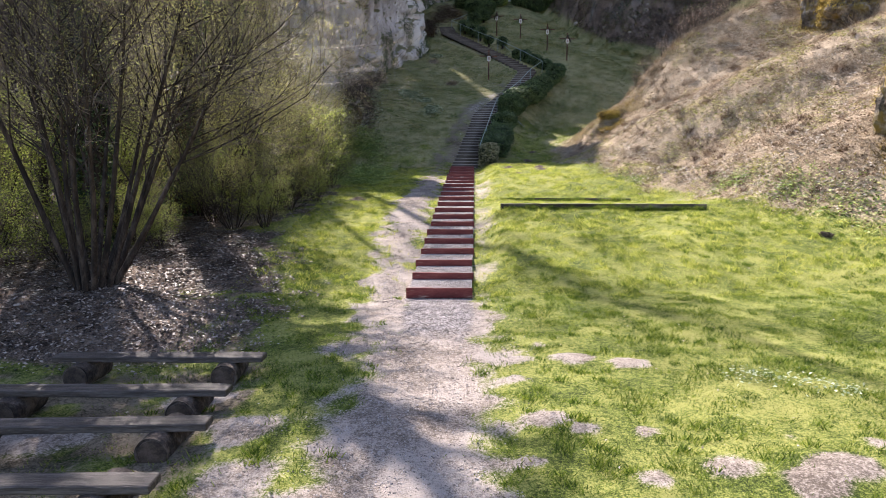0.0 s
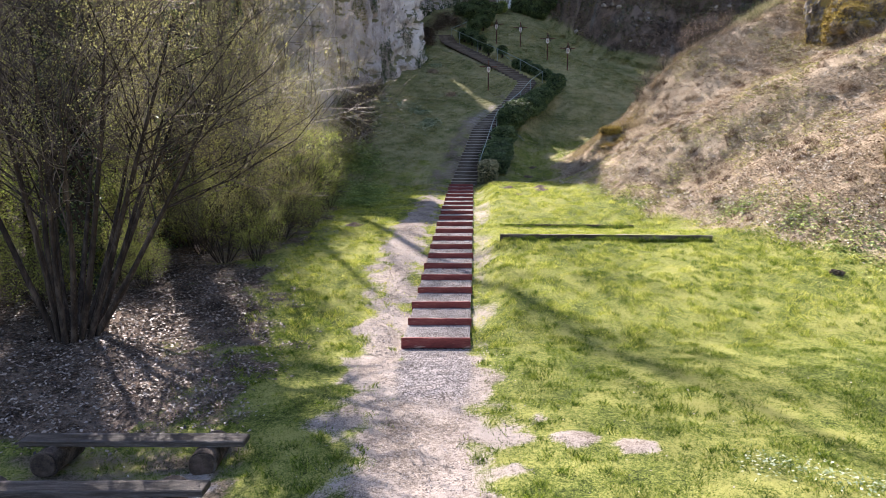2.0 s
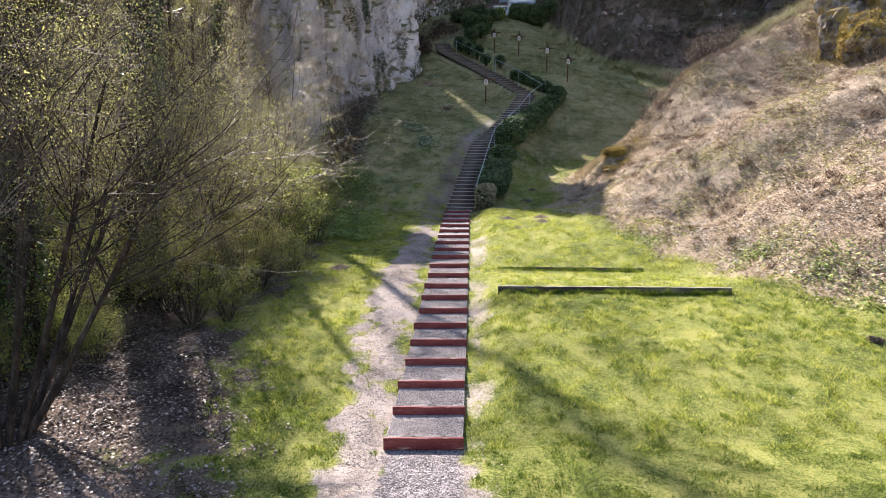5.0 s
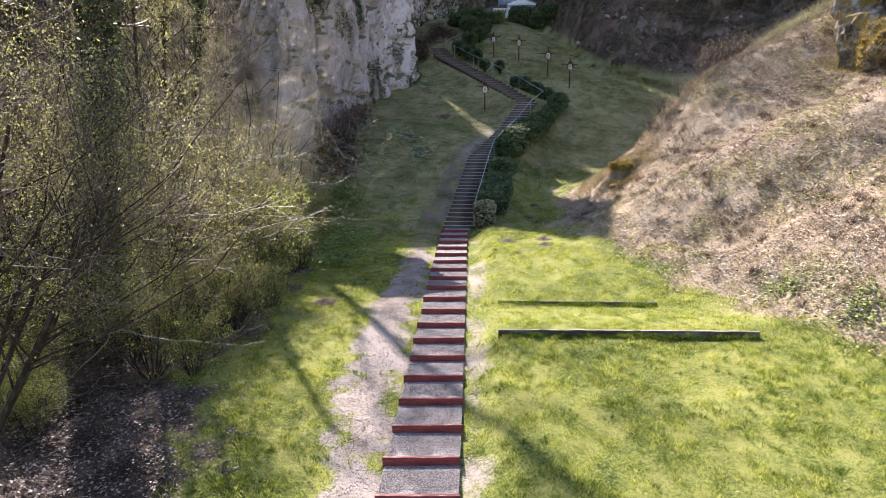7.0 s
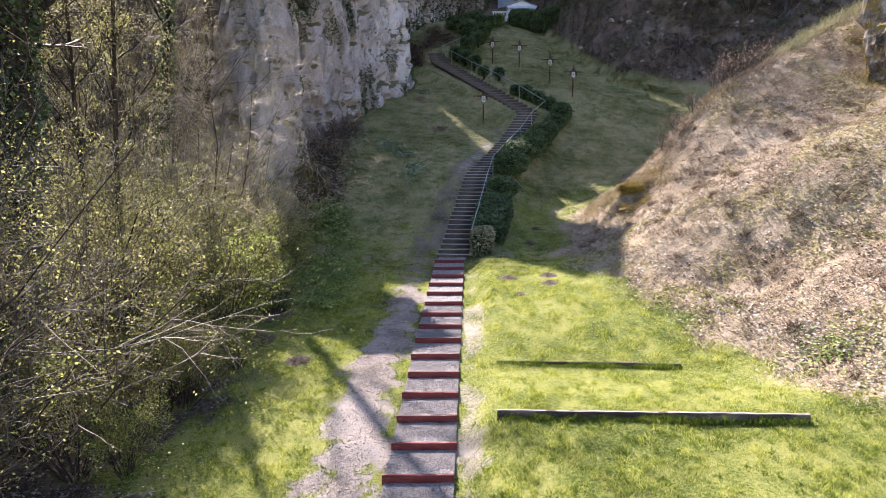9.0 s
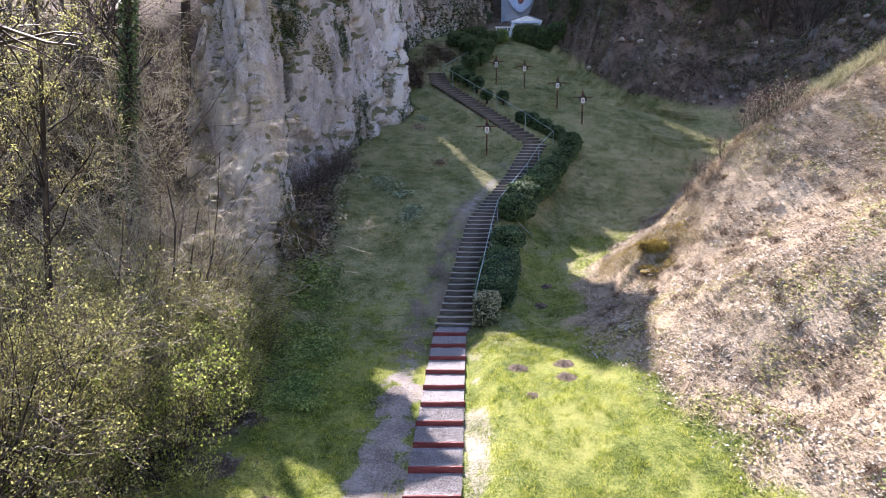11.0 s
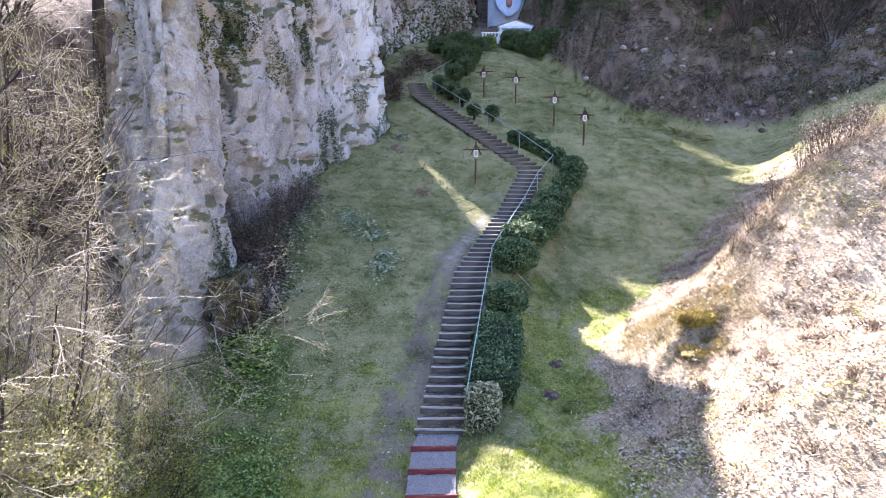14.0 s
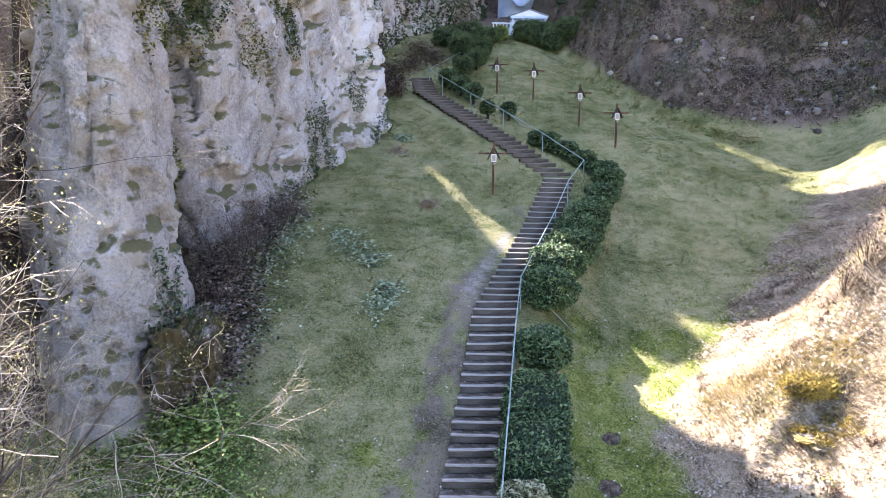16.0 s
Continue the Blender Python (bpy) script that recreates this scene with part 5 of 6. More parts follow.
def evergreen(name, x, y, size, label, seed, dense=1.0, trunk=0.0, mat=None, group=""):
    """A clipped bush: near-black core painting the shade within, and a shell of small leafy sprays. size: half widths
    and height.
    """
    rng = np.random.default_rng(seed)
    sx, sy, h = size
    g = float(surface(x, y))
    e = thing(name, label, "shrub", (x, y, g - 0.03), rng.uniform(-8, 8), group)
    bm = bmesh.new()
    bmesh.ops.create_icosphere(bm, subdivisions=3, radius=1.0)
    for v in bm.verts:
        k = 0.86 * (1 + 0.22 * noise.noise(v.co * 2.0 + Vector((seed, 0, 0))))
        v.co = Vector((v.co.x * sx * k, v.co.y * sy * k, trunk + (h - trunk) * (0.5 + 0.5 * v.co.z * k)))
    part("shade_core", bm, M_YEW_CORE, e)
    if trunk:
        tv, tf = tubes([(np.array([(0.08 * i - 0.08, 0, 0), (0.05 * i, 0.02, trunk * 0.6), (0.1 * i - 0.1, 0, h * 0.6)]), np.array((0.04, 0.035, 0.02))) for i in range(3)], 6)
        part("stem", mesh_np("stem", tv, tf, M_BARK, True), M_BARK, e)
    area = 4 * np.pi * ((sx * sy) ** 1.6 / 3 + 2 * ((sx + sy) / 2 * (h - trunk) / 2) ** 1.6 / 3) ** (1 / 1.6)
    n = int(min(14000, max(900, 850 * dense * area)))
    q = rng.normal(size=(n, 3))
    q /= np.linalg.norm(q, axis=1, keepdims=True)
    q = np.sign(q) * np.abs(q) ** 0.82
    lump = np.array([noise.noise(Vector(p) * 2.0 + Vector((seed, 0, 0))) for p in q])
    tuft = np.array([noise.noise(Vector(p) * 7.0 + Vector((0, seed, 0))) for p in q])
    rad = (0.93 + 0.2 * lump + 0.1 * tuft) * rng.uniform(0.86, 1.07, n)
    c = np.column_stack([q[:, 0] * sx * rad, q[:, 1] * sy * rad, trunk + (h - trunk) * (0.5 + 0.5 * q[:, 2] * rad)])
    c = c[c[:, 2] > 0.03]
    v, f = leaf_cards(c, 0.055, rng, 0.1, 2.2)
    part("foliage", mesh_np("foliage", v, f, mat or M_YEW), mat or M_YEW, e)
    return e


LONG = "dense clipped dark evergreen hedge beside the steps"
for hx, hy, hs, hl in (
    (3.85, 38.75, (0.8, 0.95, 1.15), LONG),
    (4.55, 41.4, (0.95, 0.95, 1.45), LONG), (5.1, 42.8, (1.0, 0.95, 1.5), LONG), (6.05, 44.4, (1.05, 0.95, 1.4), LONG), (6.6, 45.6, (1.0, 0.9, 1.35), LONG), (7.2, 46.8, (0.95, 0.85, 1.3), LONG),
    (7.8, 47.8, (0.75, 0.7, 1.05), LONG), (8.5, 48.9, (0.75, 0.75, 1.05), LONG), (9.1, 50.2, (0.75, 0.7, 1.0), LONG), (9.3, 51.6, (0.75, 0.65, 0.95), LONG), (8.5, 52.5, (0.7, 0.6, 0.95), LONG),
    (7.8, 53.2, (0.65, 0.55, 1.0), LONG), (7.0, 53.7, (0.6, 0.5, 1.05), LONG), (6.45, 54.0, (0.5, 0.45, 0.9), LONG),
):
    evergreen("evergreen_hedge_bush", hx, hy, hs, hl, int(hx * 100 + hy * 7), group="hedge along the steps")
for hx, hy, r, h in ((5.5, 58.3, 0.5, 1.15), (4.2, 57.9, 0.48, 1.1), (3.6, 61.0, 0.62, 1.4), (2.9, 62.4, 0.7, 1.4), (2.2, 63.6, 0.7, 1.4), (3.3, 65.6, 0.8, 1.6), (4.3, 67.2, 0.8, 1.6), (4.9, 69.3, 0.9, 1.7), (3.4, 69.6, 1.0, 1.9)):
    evergreen("ball_clipped_shrub", hx, hy, (r, r, h), "ball-clipped dark evergreen on short stems", int(hx * 90 + hy * 5), 0.8, 0.3, group="clipped shrubs by the upper steps")
for hx, hy, s in ((9.0, 73.6, (1.2, 0.9, 1.9)), (10.1, 73.5, (1.4, 0.9, 2.1)), (11.3, 73.0, (1.4, 0.9, 2.0)), (12.3, 72.4, (1.3, 0.9, 1.8)), (6.0, 72.8, (1.0, 0.9, 1.3)), (4.2, 73.2, (1.3, 0.9, 1.6)), (2.4, 71.8, (1.2, 1.0, 1.5))):
    evergreen("dark_yew", hx, hy, s, "wide dark evergreen in front of the chapel terrace", int(hx * 70 + hy), 0.6)


def hedge_run(a, b, half, height, label, seed, mat):
    """A flat-topped clipped hedge between two places, following the slope."""
    rng = np.random.default_rng(seed)
    a, b = np.array(a, float), np.array(b, float)
    length = np.linalg.norm(b - a)
    way = (b - a) / length
    side = np.array((way[1], -way[0]))
    e = thing("evergreen_hedge", label, "hedge", on_ground(*a, -0.03), 0, "hedge along the steps")
    base = np.array(e.matrix_basis.translation)

    def shell(s, ang, k):
        """Point of a rounded-box section at the share s of the way."""
        end = np.clip(np.minimum(s, 1 - s) * length / 0.35, 0, 1)
        k = k * np.sqrt(1 - (1 - end) ** 2)
        cx, cz = np.cos(ang), np.sin(ang)
        u = np.sign(cx) * np.abs(cx) ** 0.45 * half * k
        w = 0.5 * height * (1 + np.sign(cz) * np.abs(cz) ** 0.45 * k)
        xy = a + way * (s * length)[..., None] + side * u[..., None]
        mid = a + way * (s * length)[..., None]
        return np.concatenate([xy, (surface(mid[..., 0], mid[..., 1]) + w)[..., None]], -1) - base

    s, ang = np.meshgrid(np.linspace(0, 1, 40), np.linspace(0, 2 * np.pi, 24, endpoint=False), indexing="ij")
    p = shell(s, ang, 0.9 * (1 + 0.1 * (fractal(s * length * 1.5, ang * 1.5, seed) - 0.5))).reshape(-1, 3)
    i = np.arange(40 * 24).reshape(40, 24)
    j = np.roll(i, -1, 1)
    # Core coloured almost black for the shade between the leaves.
    part("shade_core", mesh_np("shade_core", p, np.stack([i[:-1], j[:-1], j[1:], i[1:]], -1).reshape(-1, 4), M_YEW_CORE, True), M_YEW_CORE, e)
    n = int(5200 * length)
    fine = np.linspace(0, 2 * np.pi, 721)
    cu, cw = (np.sign(g) * np.abs(g) ** 0.45 * r for g, r in ((np.cos(fine), half), (np.sin(fine), height / 2)))
    along = np.r_[0, np.cumsum(np.hypot(np.diff(cu), np.diff(cw)))]
    s, ang = rng.uniform(0, 1, n), np.interp(rng.uniform(0, along[-1], n), along, fine)
    lump = fractal(s * length * 1.6, ang * 1.6, seed + 1) - 0.5 + 0.5 * (fractal(s * length * 6, ang * 5, seed + 2) - 0.5)
    c = shell(s, ang, (0.97 + 0.5 * lump) * rng.uniform(0.88, 1.08, n)) + rng.normal(size=(n, 3)) * 0.015
    v, f = leaf_cards(c, 0.05, rng, 0.1, 2.2)
    part("foliage", mesh_np("foliage", v, f, mat), mat, e)


hedge_run((2.78, 34.1), (3.5, 37.6), 0.76, 0.95, "long flat-topped clipped evergreen hedge beside the steps", 3, M_YEW)
hedge_run((2.4, 33.0), (2.6, 34.25), 0.5, 1.0, "clipped hedge end with yellowed pale tips", 8, M_PALE_TIP)

evergreen("golden_shrub", 6.9, 73.3, (0.6, 0.5, 1.3), "small yellow-green clipped shrub beside the balustrade", 77, 0.8, mat=M_GREEN_COVER)

# ---- wayside crosses ----


def wayside_cross(x, y, h, turn, seed):
    """A post with a cross-arm, a little two-board roof and a white picture panel under it."""
    c = thing("wayside_cross", "brown wooden wayside cross with little roof and white picture panel", "cross", (x, y, float(surface(x, y)) - 0.05), turn, "wayside crosses on the slope")
    part("post", box((0.09, 0.09, h + 0.05), (0, 0, (h + 0.05) / 2), 0.008, cuts=3, rough_by=0.006, seed=seed), M_POST, c)
    part("cross_arm", box((1.35, 0.06, 0.08), (0, 0.075, h - 0.42), 0.008), M_POST, c)
    for s in (-1, 1):
        board = box((0.6, 0.24, 0.03), (0, 0, 0), 0.005)
        bmesh.ops.transform(board, matrix=pose(s * 0.15, -0.06, h - 0.42, 0, s * 64, 0), verts=board.verts)
        part("roof_board", board, M_LOG, c, "dark roof board")
    panel = part("picture_panel", box((0.25, 0.03, 0.36), (0, -0.07, h - 0.63), 0.01), M_PANEL, c, "white enamel panel")
    part("picture", box((0.15, 0.008, 0.24), (0, -0.091, h - 0.63), 0.003), M_FIGURE, panel, "small faded picture")
    lamp = bmesh.new()
    bmesh.ops.create_icosphere(lamp, subdivisions=2, radius=0.05)
    bmesh.ops.translate(lamp, vec=(0, -0.08, h - 0.88), verts=lamp.verts)
    part("candle_cup", lamp, M_FIGURE, c)
    return c


for cx, cy, ch, ct in ((3.63, 49.6, 2.3, 4), (10.8, 54.6, 2.3, 6), (9.55, 57.6, 2.35, -3), (7.6, 61.9, 2.35, 2), (5.4, 63.2, 2.35, -25)):
    wayside_cross(cx, cy, ch, ct, int(cx * 10))

# ---- chapel ----


def chapel():
    x, y = 9.5, 75.5
    z = 22.2
    c = thing("chapel", "small white chapel front with pediment and blue trim", "chapel", (x, y, z - 0.6), 0)
    c.scale = (0.86, 0.86, 0.72)
    part("base_wall", box((4.2, 1.6, 2.6), (0, 0.6, -0.2), 0.03), M_WHITE, c)
    part("entablature", box((3.7, 0.9, 0.24), (0, 0.1, 2.35), 0.02), M_PALE_BLUE, c, "pale blue band")
    for i, px in enumerate((-1.6, -0.55, 0.55, 1.6)):
        part("pillar", box((0.22, 0.25, 1.2), (px, -0.15, 1.65), 0.03), M_PALE_BLUE, c, "pale blue pillar")
    part("rear_wall", box((3.5, 0.15, 1.2), (0, 0.45, 1.65), 0.01), M_WHITE, c)
    tri = bmesh.new()
    pts = [(-1.9, 2.47), (1.9, 2.47), (0, 3.2)]
    front = [tri.verts.new((a, -0.3, b)) for a, b in pts]
    back = [tri.verts.new((a, 0.6, b)) for a, b in pts]
    tri.faces.new(front)
    tri.faces.new(back[::-1])
    for i in range(3):
        j = (i + 1) % 3
        tri.faces.new((front[i], back[i], back[j], front[j]))
    bmesh.ops.recalc_face_normals(tri, faces=tri.faces)
    part("pediment", tri, M_WHITE, c)
    for s in (-1, 1):
        slope = box((2.15, 1.1, 0.1), (0, 0, 0), 0.02)
        bmesh.ops.transform(slope, matrix=pose(s * 0.98, 0.15, 2.92, 0, s * 21, 0), verts=slope.verts)
        part("roof_slope", slope, M_ROOF, c, "grey sheet roof edge")
    niche = thing("shrine_niche", "tall pale blue niche with a blue and rose shape", "niche", (9.3, 78.4, 21.8))
    shell = bmesh.new()
    n = 20
    rows = []
    for zz in (-1.5, 0, 2, 4, 6, 7.5):
        rows.append([shell.verts.new((-2.1 * math.cos(math.pi * i / n), 0.9 * math.sin(math.pi * i / n), zz)) for i in range(n + 1)])
    for a, b in zip(rows, rows[1:]):
        for i in range(n):
            shell.faces.new((a[i], a[i + 1], b[i + 1], b[i]))
    bmesh.ops.solidify(shell, geom=shell.faces, thickness=-0.15)
    part("niche_shell", shell, M_PALE_BLUE, niche)
    drape = bmesh.new()
    bmesh.ops.create_icosphere(drape, subdivisions=3, radius=1.0)
    for v in drape.verts:
        v.co = Vector((v.co.x * 1.35, v.co.y * 0.25, v.co.z * 2.1)) * (1 + 0.08 * noise.noise(v.co * 3))
    bmesh.ops.translate(drape, vec=(0, 0.35, 5.4), verts=drape.verts)
    part("blue_backing", drape, M_BLUE, niche, "deep blue oval backing")
    # Plain block standing for the niche's statue.
    part("rose_statue_shape", box((0.62, 0.5, 3.0), (0, 0.1, 5.6), 0.2), M_ROSE, niche, "plain rose-coloured shape standing for a statue")
    fence = thing("balustrade", "white balustrade of the chapel terrace", "balustrade", (6.9, 74.2, 21.55))
    part("top_rail", box((2.6, 0.16, 0.1), (0.6, 0, 1.0), 0.02), M_WHITE, fence)
    part("bottom_rail", box((2.6, 0.16, 0.1), (0.6, 0, 0.1), 0.02), M_WHITE, fence)
    for i in range(9):
        part("baluster", box((0.1, 0.1, 0.8), (-0.55 + i * 0.28, 0, 0.55), 0.03), M_WHITE, fence)
    terrace = part("terrace_wall", box((7.5, 2.0, 1.6), (8.6, 75.2, 20.2), 0.04, rough_by=0.03, cuts=6), M_STONE)
    tagged(terrace, "low pale stone terrace wall under the chapel", "wall")


chapel()

# ---- trees ----


def grow(rng, p, d, length, r, depth, lines, tips, droop, spread, kids, reach=1.0):
    """Adds a branch and, from it, its own branches. lines is a list for each depth."""
    n = 5 if depth else 4
    pts, rad, here, way = [p], [r], np.array(p, float), np.array(d, float)
    for i in range(n):
        way = way + rng.normal(size=3) * (0.03 if kids[depth] > 8.5 else 0.10 if depth > 1 else 0.16) + np.array((0, 0, droop[depth]))
        way /= np.linalg.norm(way)
        here = here + way * length / n
        pts.append(here.copy())
        rad.append(r * (1 - 0.7 * (i + 1) / n) + 0.001)
    lines[depth].append((np.array(pts), np.array(rad)))
    if depth == 0:
        tips.append(pts[-1])
        tips.append(pts[-2])
        tips.append(pts[2])
        return
    for k in range(kids[depth]):
        t = rng.uniform(0.42 if kids[depth] > 8.5 else 0.25, 1.0) * n
        i = min(int(t), n - 1)
        q = pts[i] + (pts[i + 1] - pts[i]) * (t - i)
        base = pts[i + 1] - pts[i]
        base = base / np.linalg.norm(base)
        side = rng.normal(size=3)
        side -= base * (side @ base)
        side /= np.linalg.norm(side)
        w = base * math.cos(spread[depth]) + side * math.sin(spread[depth])
        grow(rng, q, w, length * reach * rng.uniform(0.35, 0.62) * (1.15 - 0.4 * t / n), max(rad[i] * (0.6 if depth < 3 else 0.36), 0.004), depth - 1, lines, tips, droop, spread, kids)


def tree(name, label, at, seed, stems, height, girth, kids, lean, spread=(0.6, 0.7, 0.75, 0.7), droop=(0.05, 0.05, 0.06, 0.04), leaves=0, leaf_size=0.04, leaf_mat=None, ivy=0, toward=None, category="tree", group="", reach=1.0, twig_mat=None, trunk_mat=None):
    """A tree or many-stemmed bush: trunks, limbs, twigs and leaves."""
    rng = np.random.default_rng(seed)
    depth = len(kids) - 1
    lines, tips = [[] for _ in range(depth + 1)], []
    for s in range(stems):
        a = 2 * math.pi * (s + rng.uniform(-0.3, 0.3)) / max(stems, 1)
        l = lean * rng.uniform(0.4, 1.2) if stems > 1 else lean
        d = np.array((math.cos(a) * l, math.sin(a) * l, 1.0))
        if toward is not None:
            d = d + np.array(toward)
        d /= np.linalg.norm(d)
        p = np.array((math.cos(a) * girth * 4.5, math.sin(a) * girth * 4.5, -0.15)) if stems > 1 else np.array((0, 0, -0.2))
        grow(rng, p, d, height * rng.uniform(0.75, 1.1), girth, depth, lines, tips, droop, spread, kids, reach)
    e = thing(name, label, category, at, 0, group)
    v, f = tubes(lines[depth] + (lines[depth - 1] if depth > 2 else []), 7)
    trunk_mat = trunk_mat or M_BARK
    trunk = part("trunk", mesh_np("trunk", v, f, trunk_mat, True), trunk_mat, e)
    if category == "weeds":
        tagged(trunk, kind="stuff")
    rest = [ln for k in range(depth - 1 if depth > 2 else depth) for ln in lines[k]]
    v, f = tubes(rest, 3)
    twig_mat = twig_mat or M_TWIG
    tagged(part("twig_growth", mesh_np("twig_growth", v, f, twig_mat), twig_mat, e), kind="stuff")
    if leaves:
        tips = np.array(tips)
        c = tips[rng.integers(0, len(tips), leaves)] + rng.normal(size=(leaves, 3)) * 0.1
        v, f = leaf_cards(c, leaf_size, rng, 0.0)
        part("crown", mesh_np("crown", v, f, leaf_mat or M_BUD), leaf_mat or M_BUD, e)
    if ivy:
        pts, rad = lines[depth][0]
        t = rng.uniform(0, 0.85, ivy) * (len(pts) - 1)
        i = t.astype(int)
        c = pts[i] + (pts[i + 1] - pts[i]) * (t - i)[:, None]
        out = rng.normal(size=(ivy, 3)) * np.array((1, 1, 0.3))
        out /= np.linalg.norm(out, axis=1, keepdims=True)
        c = c + out * (rad[i][:, None] + rng.uniform(0.02, 0.22, (ivy, 1)))
        v, f = leaf_cards(c, 0.09, rng, 0.0, 1.2)
        part("ivy", mesh_np("ivy", v, f, M_IVY), M_IVY, e, "glossy dark ivy on the trunk")
    return e


BUSH = "many-stemmed bare hazel bush with opening yellow-green buds"
hazel = tree("hazel_bush", BUSH, on_ground(-7.3, 12.5), 1, 15, 6.4, 0.066, (0, 6, 7, 9), 0.5, leaves=60000, leaf_size=0.02, twig_mat=M_TWIG, group="bushes beside the lawn", category="bush", toward=(0.12, 0.05, 0), reach=1.3, spread=(0.6, 0.75, 0.85, 0.8))
hazel_b = tree("hazel_bush", BUSH, on_ground(-7.8, 19.6), 2, 11, 5.0, 0.04, (0, 4, 7, 9), 0.75, leaves=17000, leaf_size=0.03, leaf_mat=M_BUD, twig_mat=M_TWIG, group="bushes beside the lawn", category="bush", toward=(0.15, -0.05, 0))
green_bush = tree("leafing_shrub", "low rounded shrub covered in fresh green leaves", on_ground(-5.6, 23.6), 3, 16, 2.9, 0.025, (0, 4, 6, 6), 0.75, leaves=7500, leaf_size=0.042, leaf_mat=M_SPRING, group="bushes beside the lawn", category="bush")
ivy_tree = tree("ivy_clad_tree", "tall bare tree with an ivy-clad trunk", on_ground(-8.5, 19.4), 4, 1, 19, 0.42, (0, 4, 7, 30), 0.0, leaves=7000, leaf_size=0.034, ivy=9000, reach=0.34, toward=(0.06, 0, 0), twig_mat=M_DARK_TWIG, group="trees of the wood")
slim_tree = tree("bare_tree", "slender bare grey tree of the wood", on_ground(-13, 18.5), 5, 1, 15, 0.13, (0, 4, 6, 20), 0.06, leaves=6000, leaf_size=0.034, reach=0.36, twig_mat=M_DARK_TWIG, group="trees of the wood")
overhang = tree("overhanging_bush", "bare bush with long arching twigs by the cliff, toned as sunlit", on_ground(-8.4, 28.6), 6, 13, 7.3, 0.05, (0, 4, 6, 6), 0.45, leaves=22000, leaf_size=0.019, leaf_mat=M_PALE_BUD, twig_mat=M_SUNLIT_TWIG, trunk_mat=M_TWIG, droop=(-0.03, -0.03, -0.01, 0.0), toward=(0.30, 0.08, 0), group="bushes beside the lawn", category="bush")
dry_shrub = tree("dry_weed_clump", "reddish-brown dead weed stalks on the bank crest", on_ground(15.0, 38.5), 9, 16, 1.3, 0.01, (0, 2, 3), 0.25, leaves=250, leaf_size=0.05, leaf_mat=M_BANK_LEAF, group="dead weeds on the bank", category="weeds")


def more(proto, places, seed, spin=360):
    """Copies of a plant, each turned at random by up to spin degrees."""
    rng = random.Random(seed)
    for x, y, s in places:
        ob = copy_thing(proto, Matrix.Identity(4))
        ob.matrix_basis = pose(*on_ground(x, y, -0.05), 0, 0, rng.uniform(-spin / 2, spin / 2)) @ Matrix.Scale(s, 4)


more(hazel, ((-14.5, 15.0, 0.9),), 1)
more(hazel_b, ((-6.6, 22.6, 0.65), (-7.8, 25.4, 0.75), (-6.2, 17.8, 0.5), (-8.8, 28.8, 0.8), (-6.2, 29.3, 0.52), (-8.2, 31.2, 0.6), (-10.2, 23.5, 0.9), (-5.6, 20.2, 0.45), (-7.6, 24.0, 0.7), (-8.8, 22.0, 0.8)), 2)
more(overhang, ((-7.8, 30.8, 0.62), (-13.5, 35.5, 1.1), (-16.0, 33.6, 1.2), (-15.0, 37.5, 1.0), (-11.5, 30.5, 0.8), (-10.6, 32.6, 0.6)), 22, 70)
more(green_bush, ((-5.2, 20.4, 0.55), (-5.3, 17.9, 0.45), (-4.9, 26.6, 0.6), (-6.6, 21.3, 0.8), (-6.4, 26.4, 1.0), (-8.4, 23.4, 1.1), (-5.6, 30.3, 0.8), (-12.0, 20.2, 1.2), (-9.5, 29.0, 1.1), (-9.6, 17.0, 0.8), (-11.6, 15.6, 0.9), (-7.0, 18.6, 0.7), (-4.7, 22.4, 0.4), (-14.5, 18.5, 1.2), (-16.5, 20.5, 1.3), (-10.4, 20.0, 0.9), (-6.9, 30.2, 0.8), (-7.6, 28.4, 0.75), (-6.2, 28.6, 0.6), (-7.0, 26.0, 0.6), (-6.6, 29.4, 0.75), (-5.7, 29.0, 0.55), (-9.0, 14.2, 0.5), (-10.4, 13.2, 0.6), (-8.2, 16.0, 0.5), (-11.6, 12.2, 0.6), (-12.4, 14.0, 0.7), (-7.4, 15.6, 0.36), (-8.0, 29.4, 0.9), (-8.6, 30.4, 0.85)), 3)
pale_bush = tree("budding_shrub", "spreading shrub covered in pale yellow-green young leaves", on_ground(-6.9, 28.8), 23, 16, 3.6, 0.025, (0, 4, 6, 6), 0.8, leaves=16000, leaf_size=0.036, leaf_mat=M_PALE_BUD, twig_mat=M_SUNLIT_TWIG, group="bushes beside the lawn", category="bush")
more(pale_bush, ((-8.4, 27.2, 1.0), (-6.4, 27.0, 0.7), (-8.6, 30.0, 1.0), (-10.2, 28.6, 1.1)), 24)
# First four trees added to cast shade on the benches and left lawn.
more(slim_tree, ((-9.0, 25.0, 0.8), (-8.3, 22.6, 0.7), (-9.4, 15.2, 0.8), (-10.9, 16.6, 0.85), (-16, 22, 1.1), (-18, 27, 1.2), (-15, 32, 1.0), (-20, 19, 1.1), (-22, 24, 1.2), (-17, 15.5, 1.0)), 4)
tree("ivy_clad_tree", "tall tree with few limbs and a thickly ivy-clad trunk", on_ground(-11.3, 33.2), 14, 1, 19, 0.24, (0, 3, 4, 9), 0.0, leaves=900, leaf_size=0.034, ivy=6000, reach=0.3, toward=(0.14, 0, 0), twig_mat=M_DARK_TWIG, group="trees of the wood")
# Last two trees added to shade the benches.
more(ivy_tree, ((-17, 29, 1.1), (-8.9, 15.4, 0.8), (-10.4, 17.2, 0.85)), 5)
WOOD = []
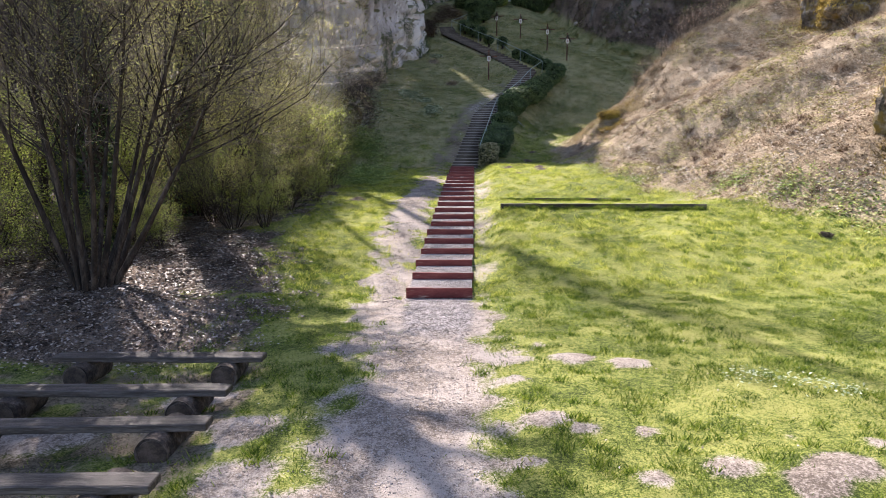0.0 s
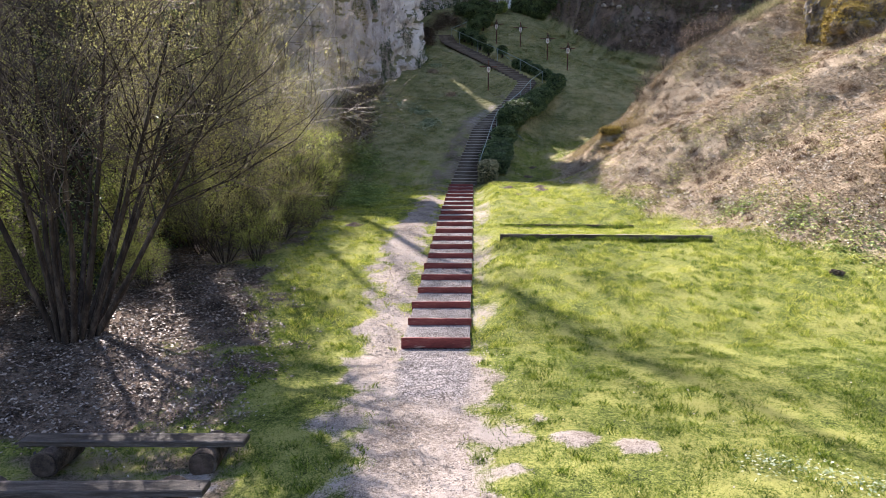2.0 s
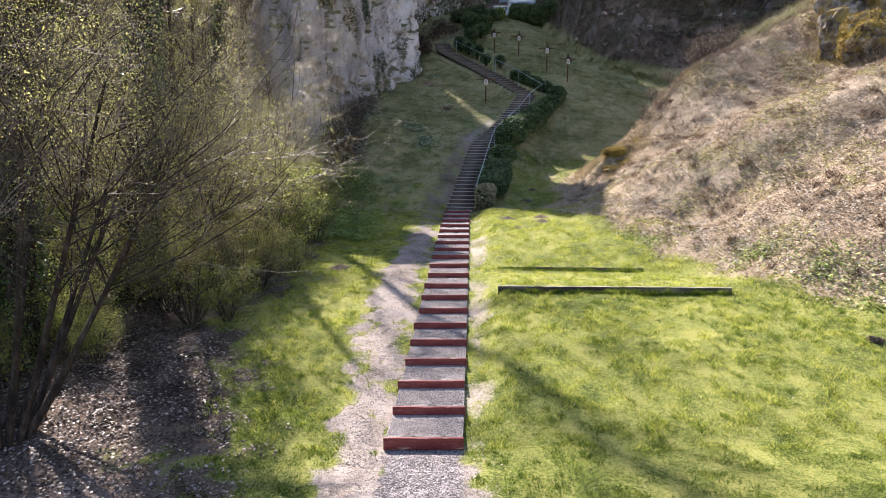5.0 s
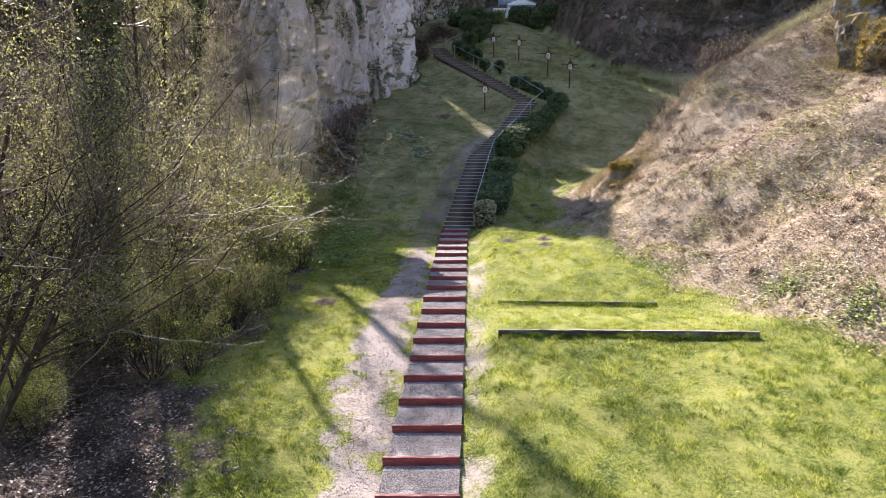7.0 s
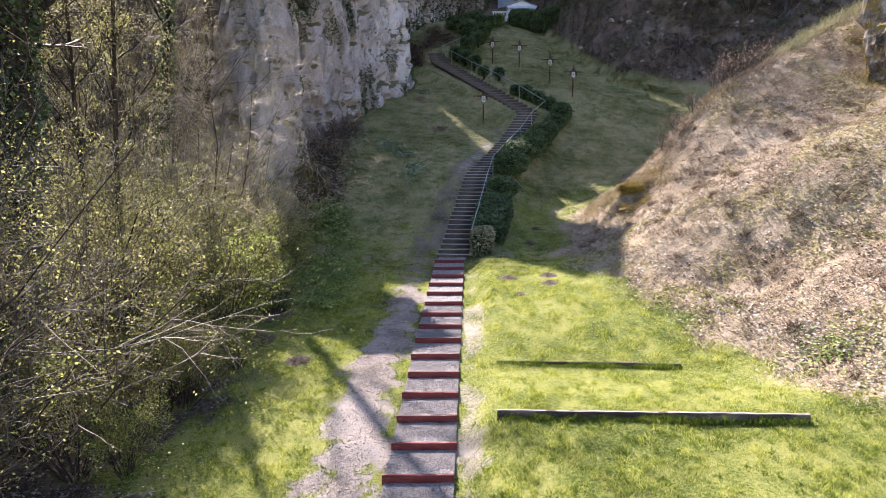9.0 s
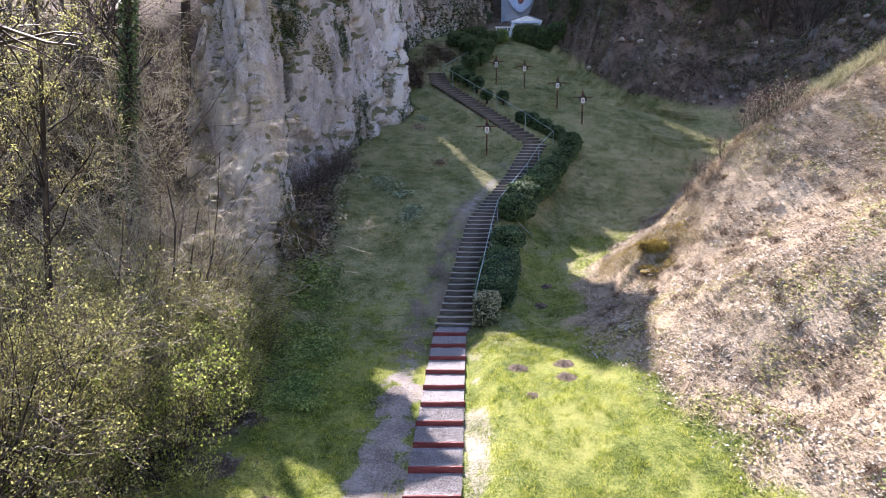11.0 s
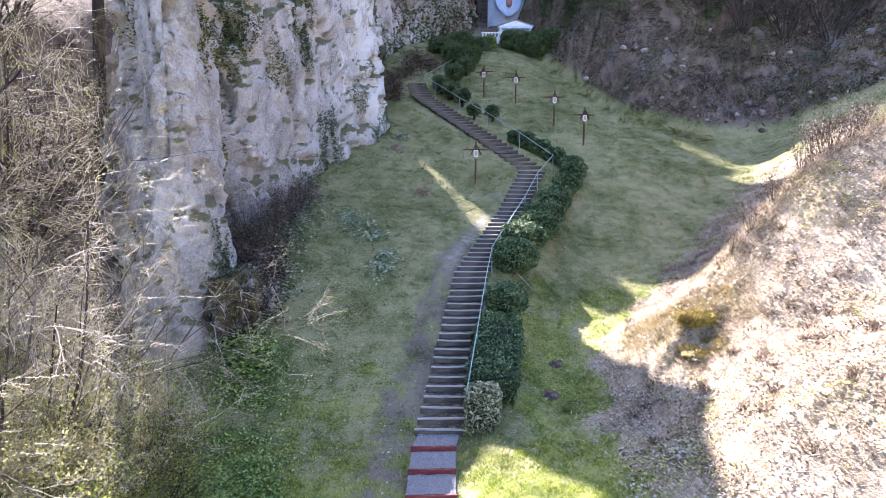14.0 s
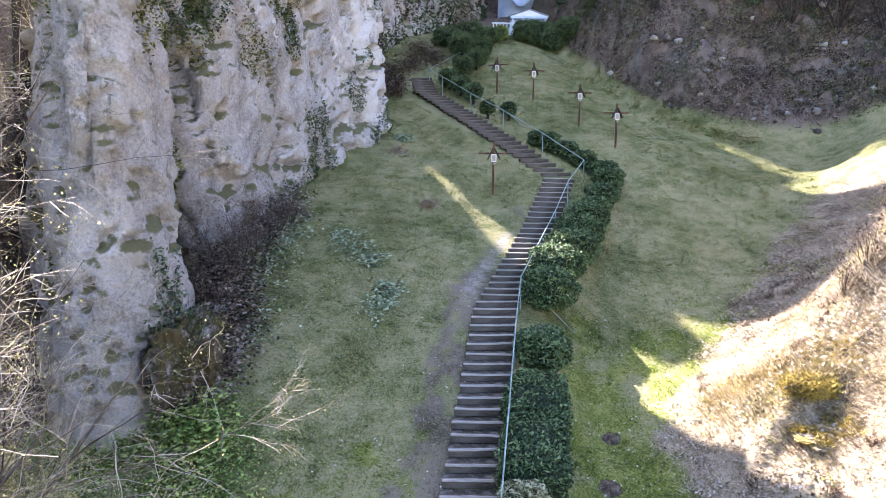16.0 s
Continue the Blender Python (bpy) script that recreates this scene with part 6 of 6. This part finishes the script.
wood_rng = random.Random(8)
while len(WOOD) < 46:
    wx, wy = wood_rng.uniform(-30, 45), wood_rng.uniform(60, 105)
    if (wy > 82 or (wx > 16 and wy > float(scarp_y(wx)) + 5) or wx < -9) and not (5 < wx < 13 and wy < 84):
        WOOD.append((wx, wy, wood_rng.uniform(0.8, 1.3)))
more(slim_tree, WOOD[::2], 6)
more(ivy_tree, WOOD[1::2], 7)
# Unseen trees added to streak the lawn and dapple sunlight through the rock gap.
more(slim_tree, ((-12.2, 41.6, 2.0), (4.6, 80.5, 1.35), (5.9, 82.5, 1.3)), 13)
more(ivy_tree, ((12.3, 74.8, 1.25),), 11)
scrub = tree("bare_scrub", "tangled brown leafless bush on rocky ground", on_ground(24.5, 62.4), 19, 12, 5.0, 0.04, (0, 3, 5, 7), 0.55, leaves=1500, leaf_size=0.07, leaf_mat=M_LITTER_DARK, twig_mat=M_DARK_TWIG, group="bare scrub round the cliffs", category="bush")
more(scrub, ((27.5, 62.0, 1.1), (30.0, 60.5, 1.2), (22.0, 64.5, 0.9), (26.0, 65.5, 1.2), (19.0, 66.5, 0.9), (33.0, 58.5, 1.1), (17.0, 68.0, 0.8), (29.0, 64.5, 1.2)), 15)
more(slim_tree, ((-12.5, 35.0, 0.55), (-14.5, 37.0, 0.6), (-17.0, 36.0, 0.6), (-11.6, 34.0, 0.45), (-19.5, 38.0, 0.6), (-15.8, 34.0, 0.6)), 16)
more(scrub, ((-5.9, 38.0, 0.42), (-6.3, 40.2, 0.45), (-5.6, 36.4, 0.36), (-5.6, 43.2, 0.4), (-5.2, 45.0, 0.36), (-6.0, 41.8, 0.45), (-12.5, 36.0, 1.0), (-14.5, 38.5, 1.1), (-16.5, 35.5, 1.1), (-18.5, 39.0, 1.2), (-21.0, 36.0, 1.2), (-15.5, 42.0, 1.1), (-20.0, 43.0, 1.2), (-13.6, 34.0, 0.9), (-24.0, 40.0, 1.3), (-18.0, 33.5, 1.1)), 17)
more(dry_shrub, ((15.5, 38.7, 1.0), (14.4, 38.2, 0.9), (16.0, 38.9, 1.1), (16.6, 39.0, 0.9), (17.3, 39.4, 1.0), (13.2, 37.8, 0.8), (12.2, 37.4, 0.9), (11.6, 37.3, 0.7)), 12)
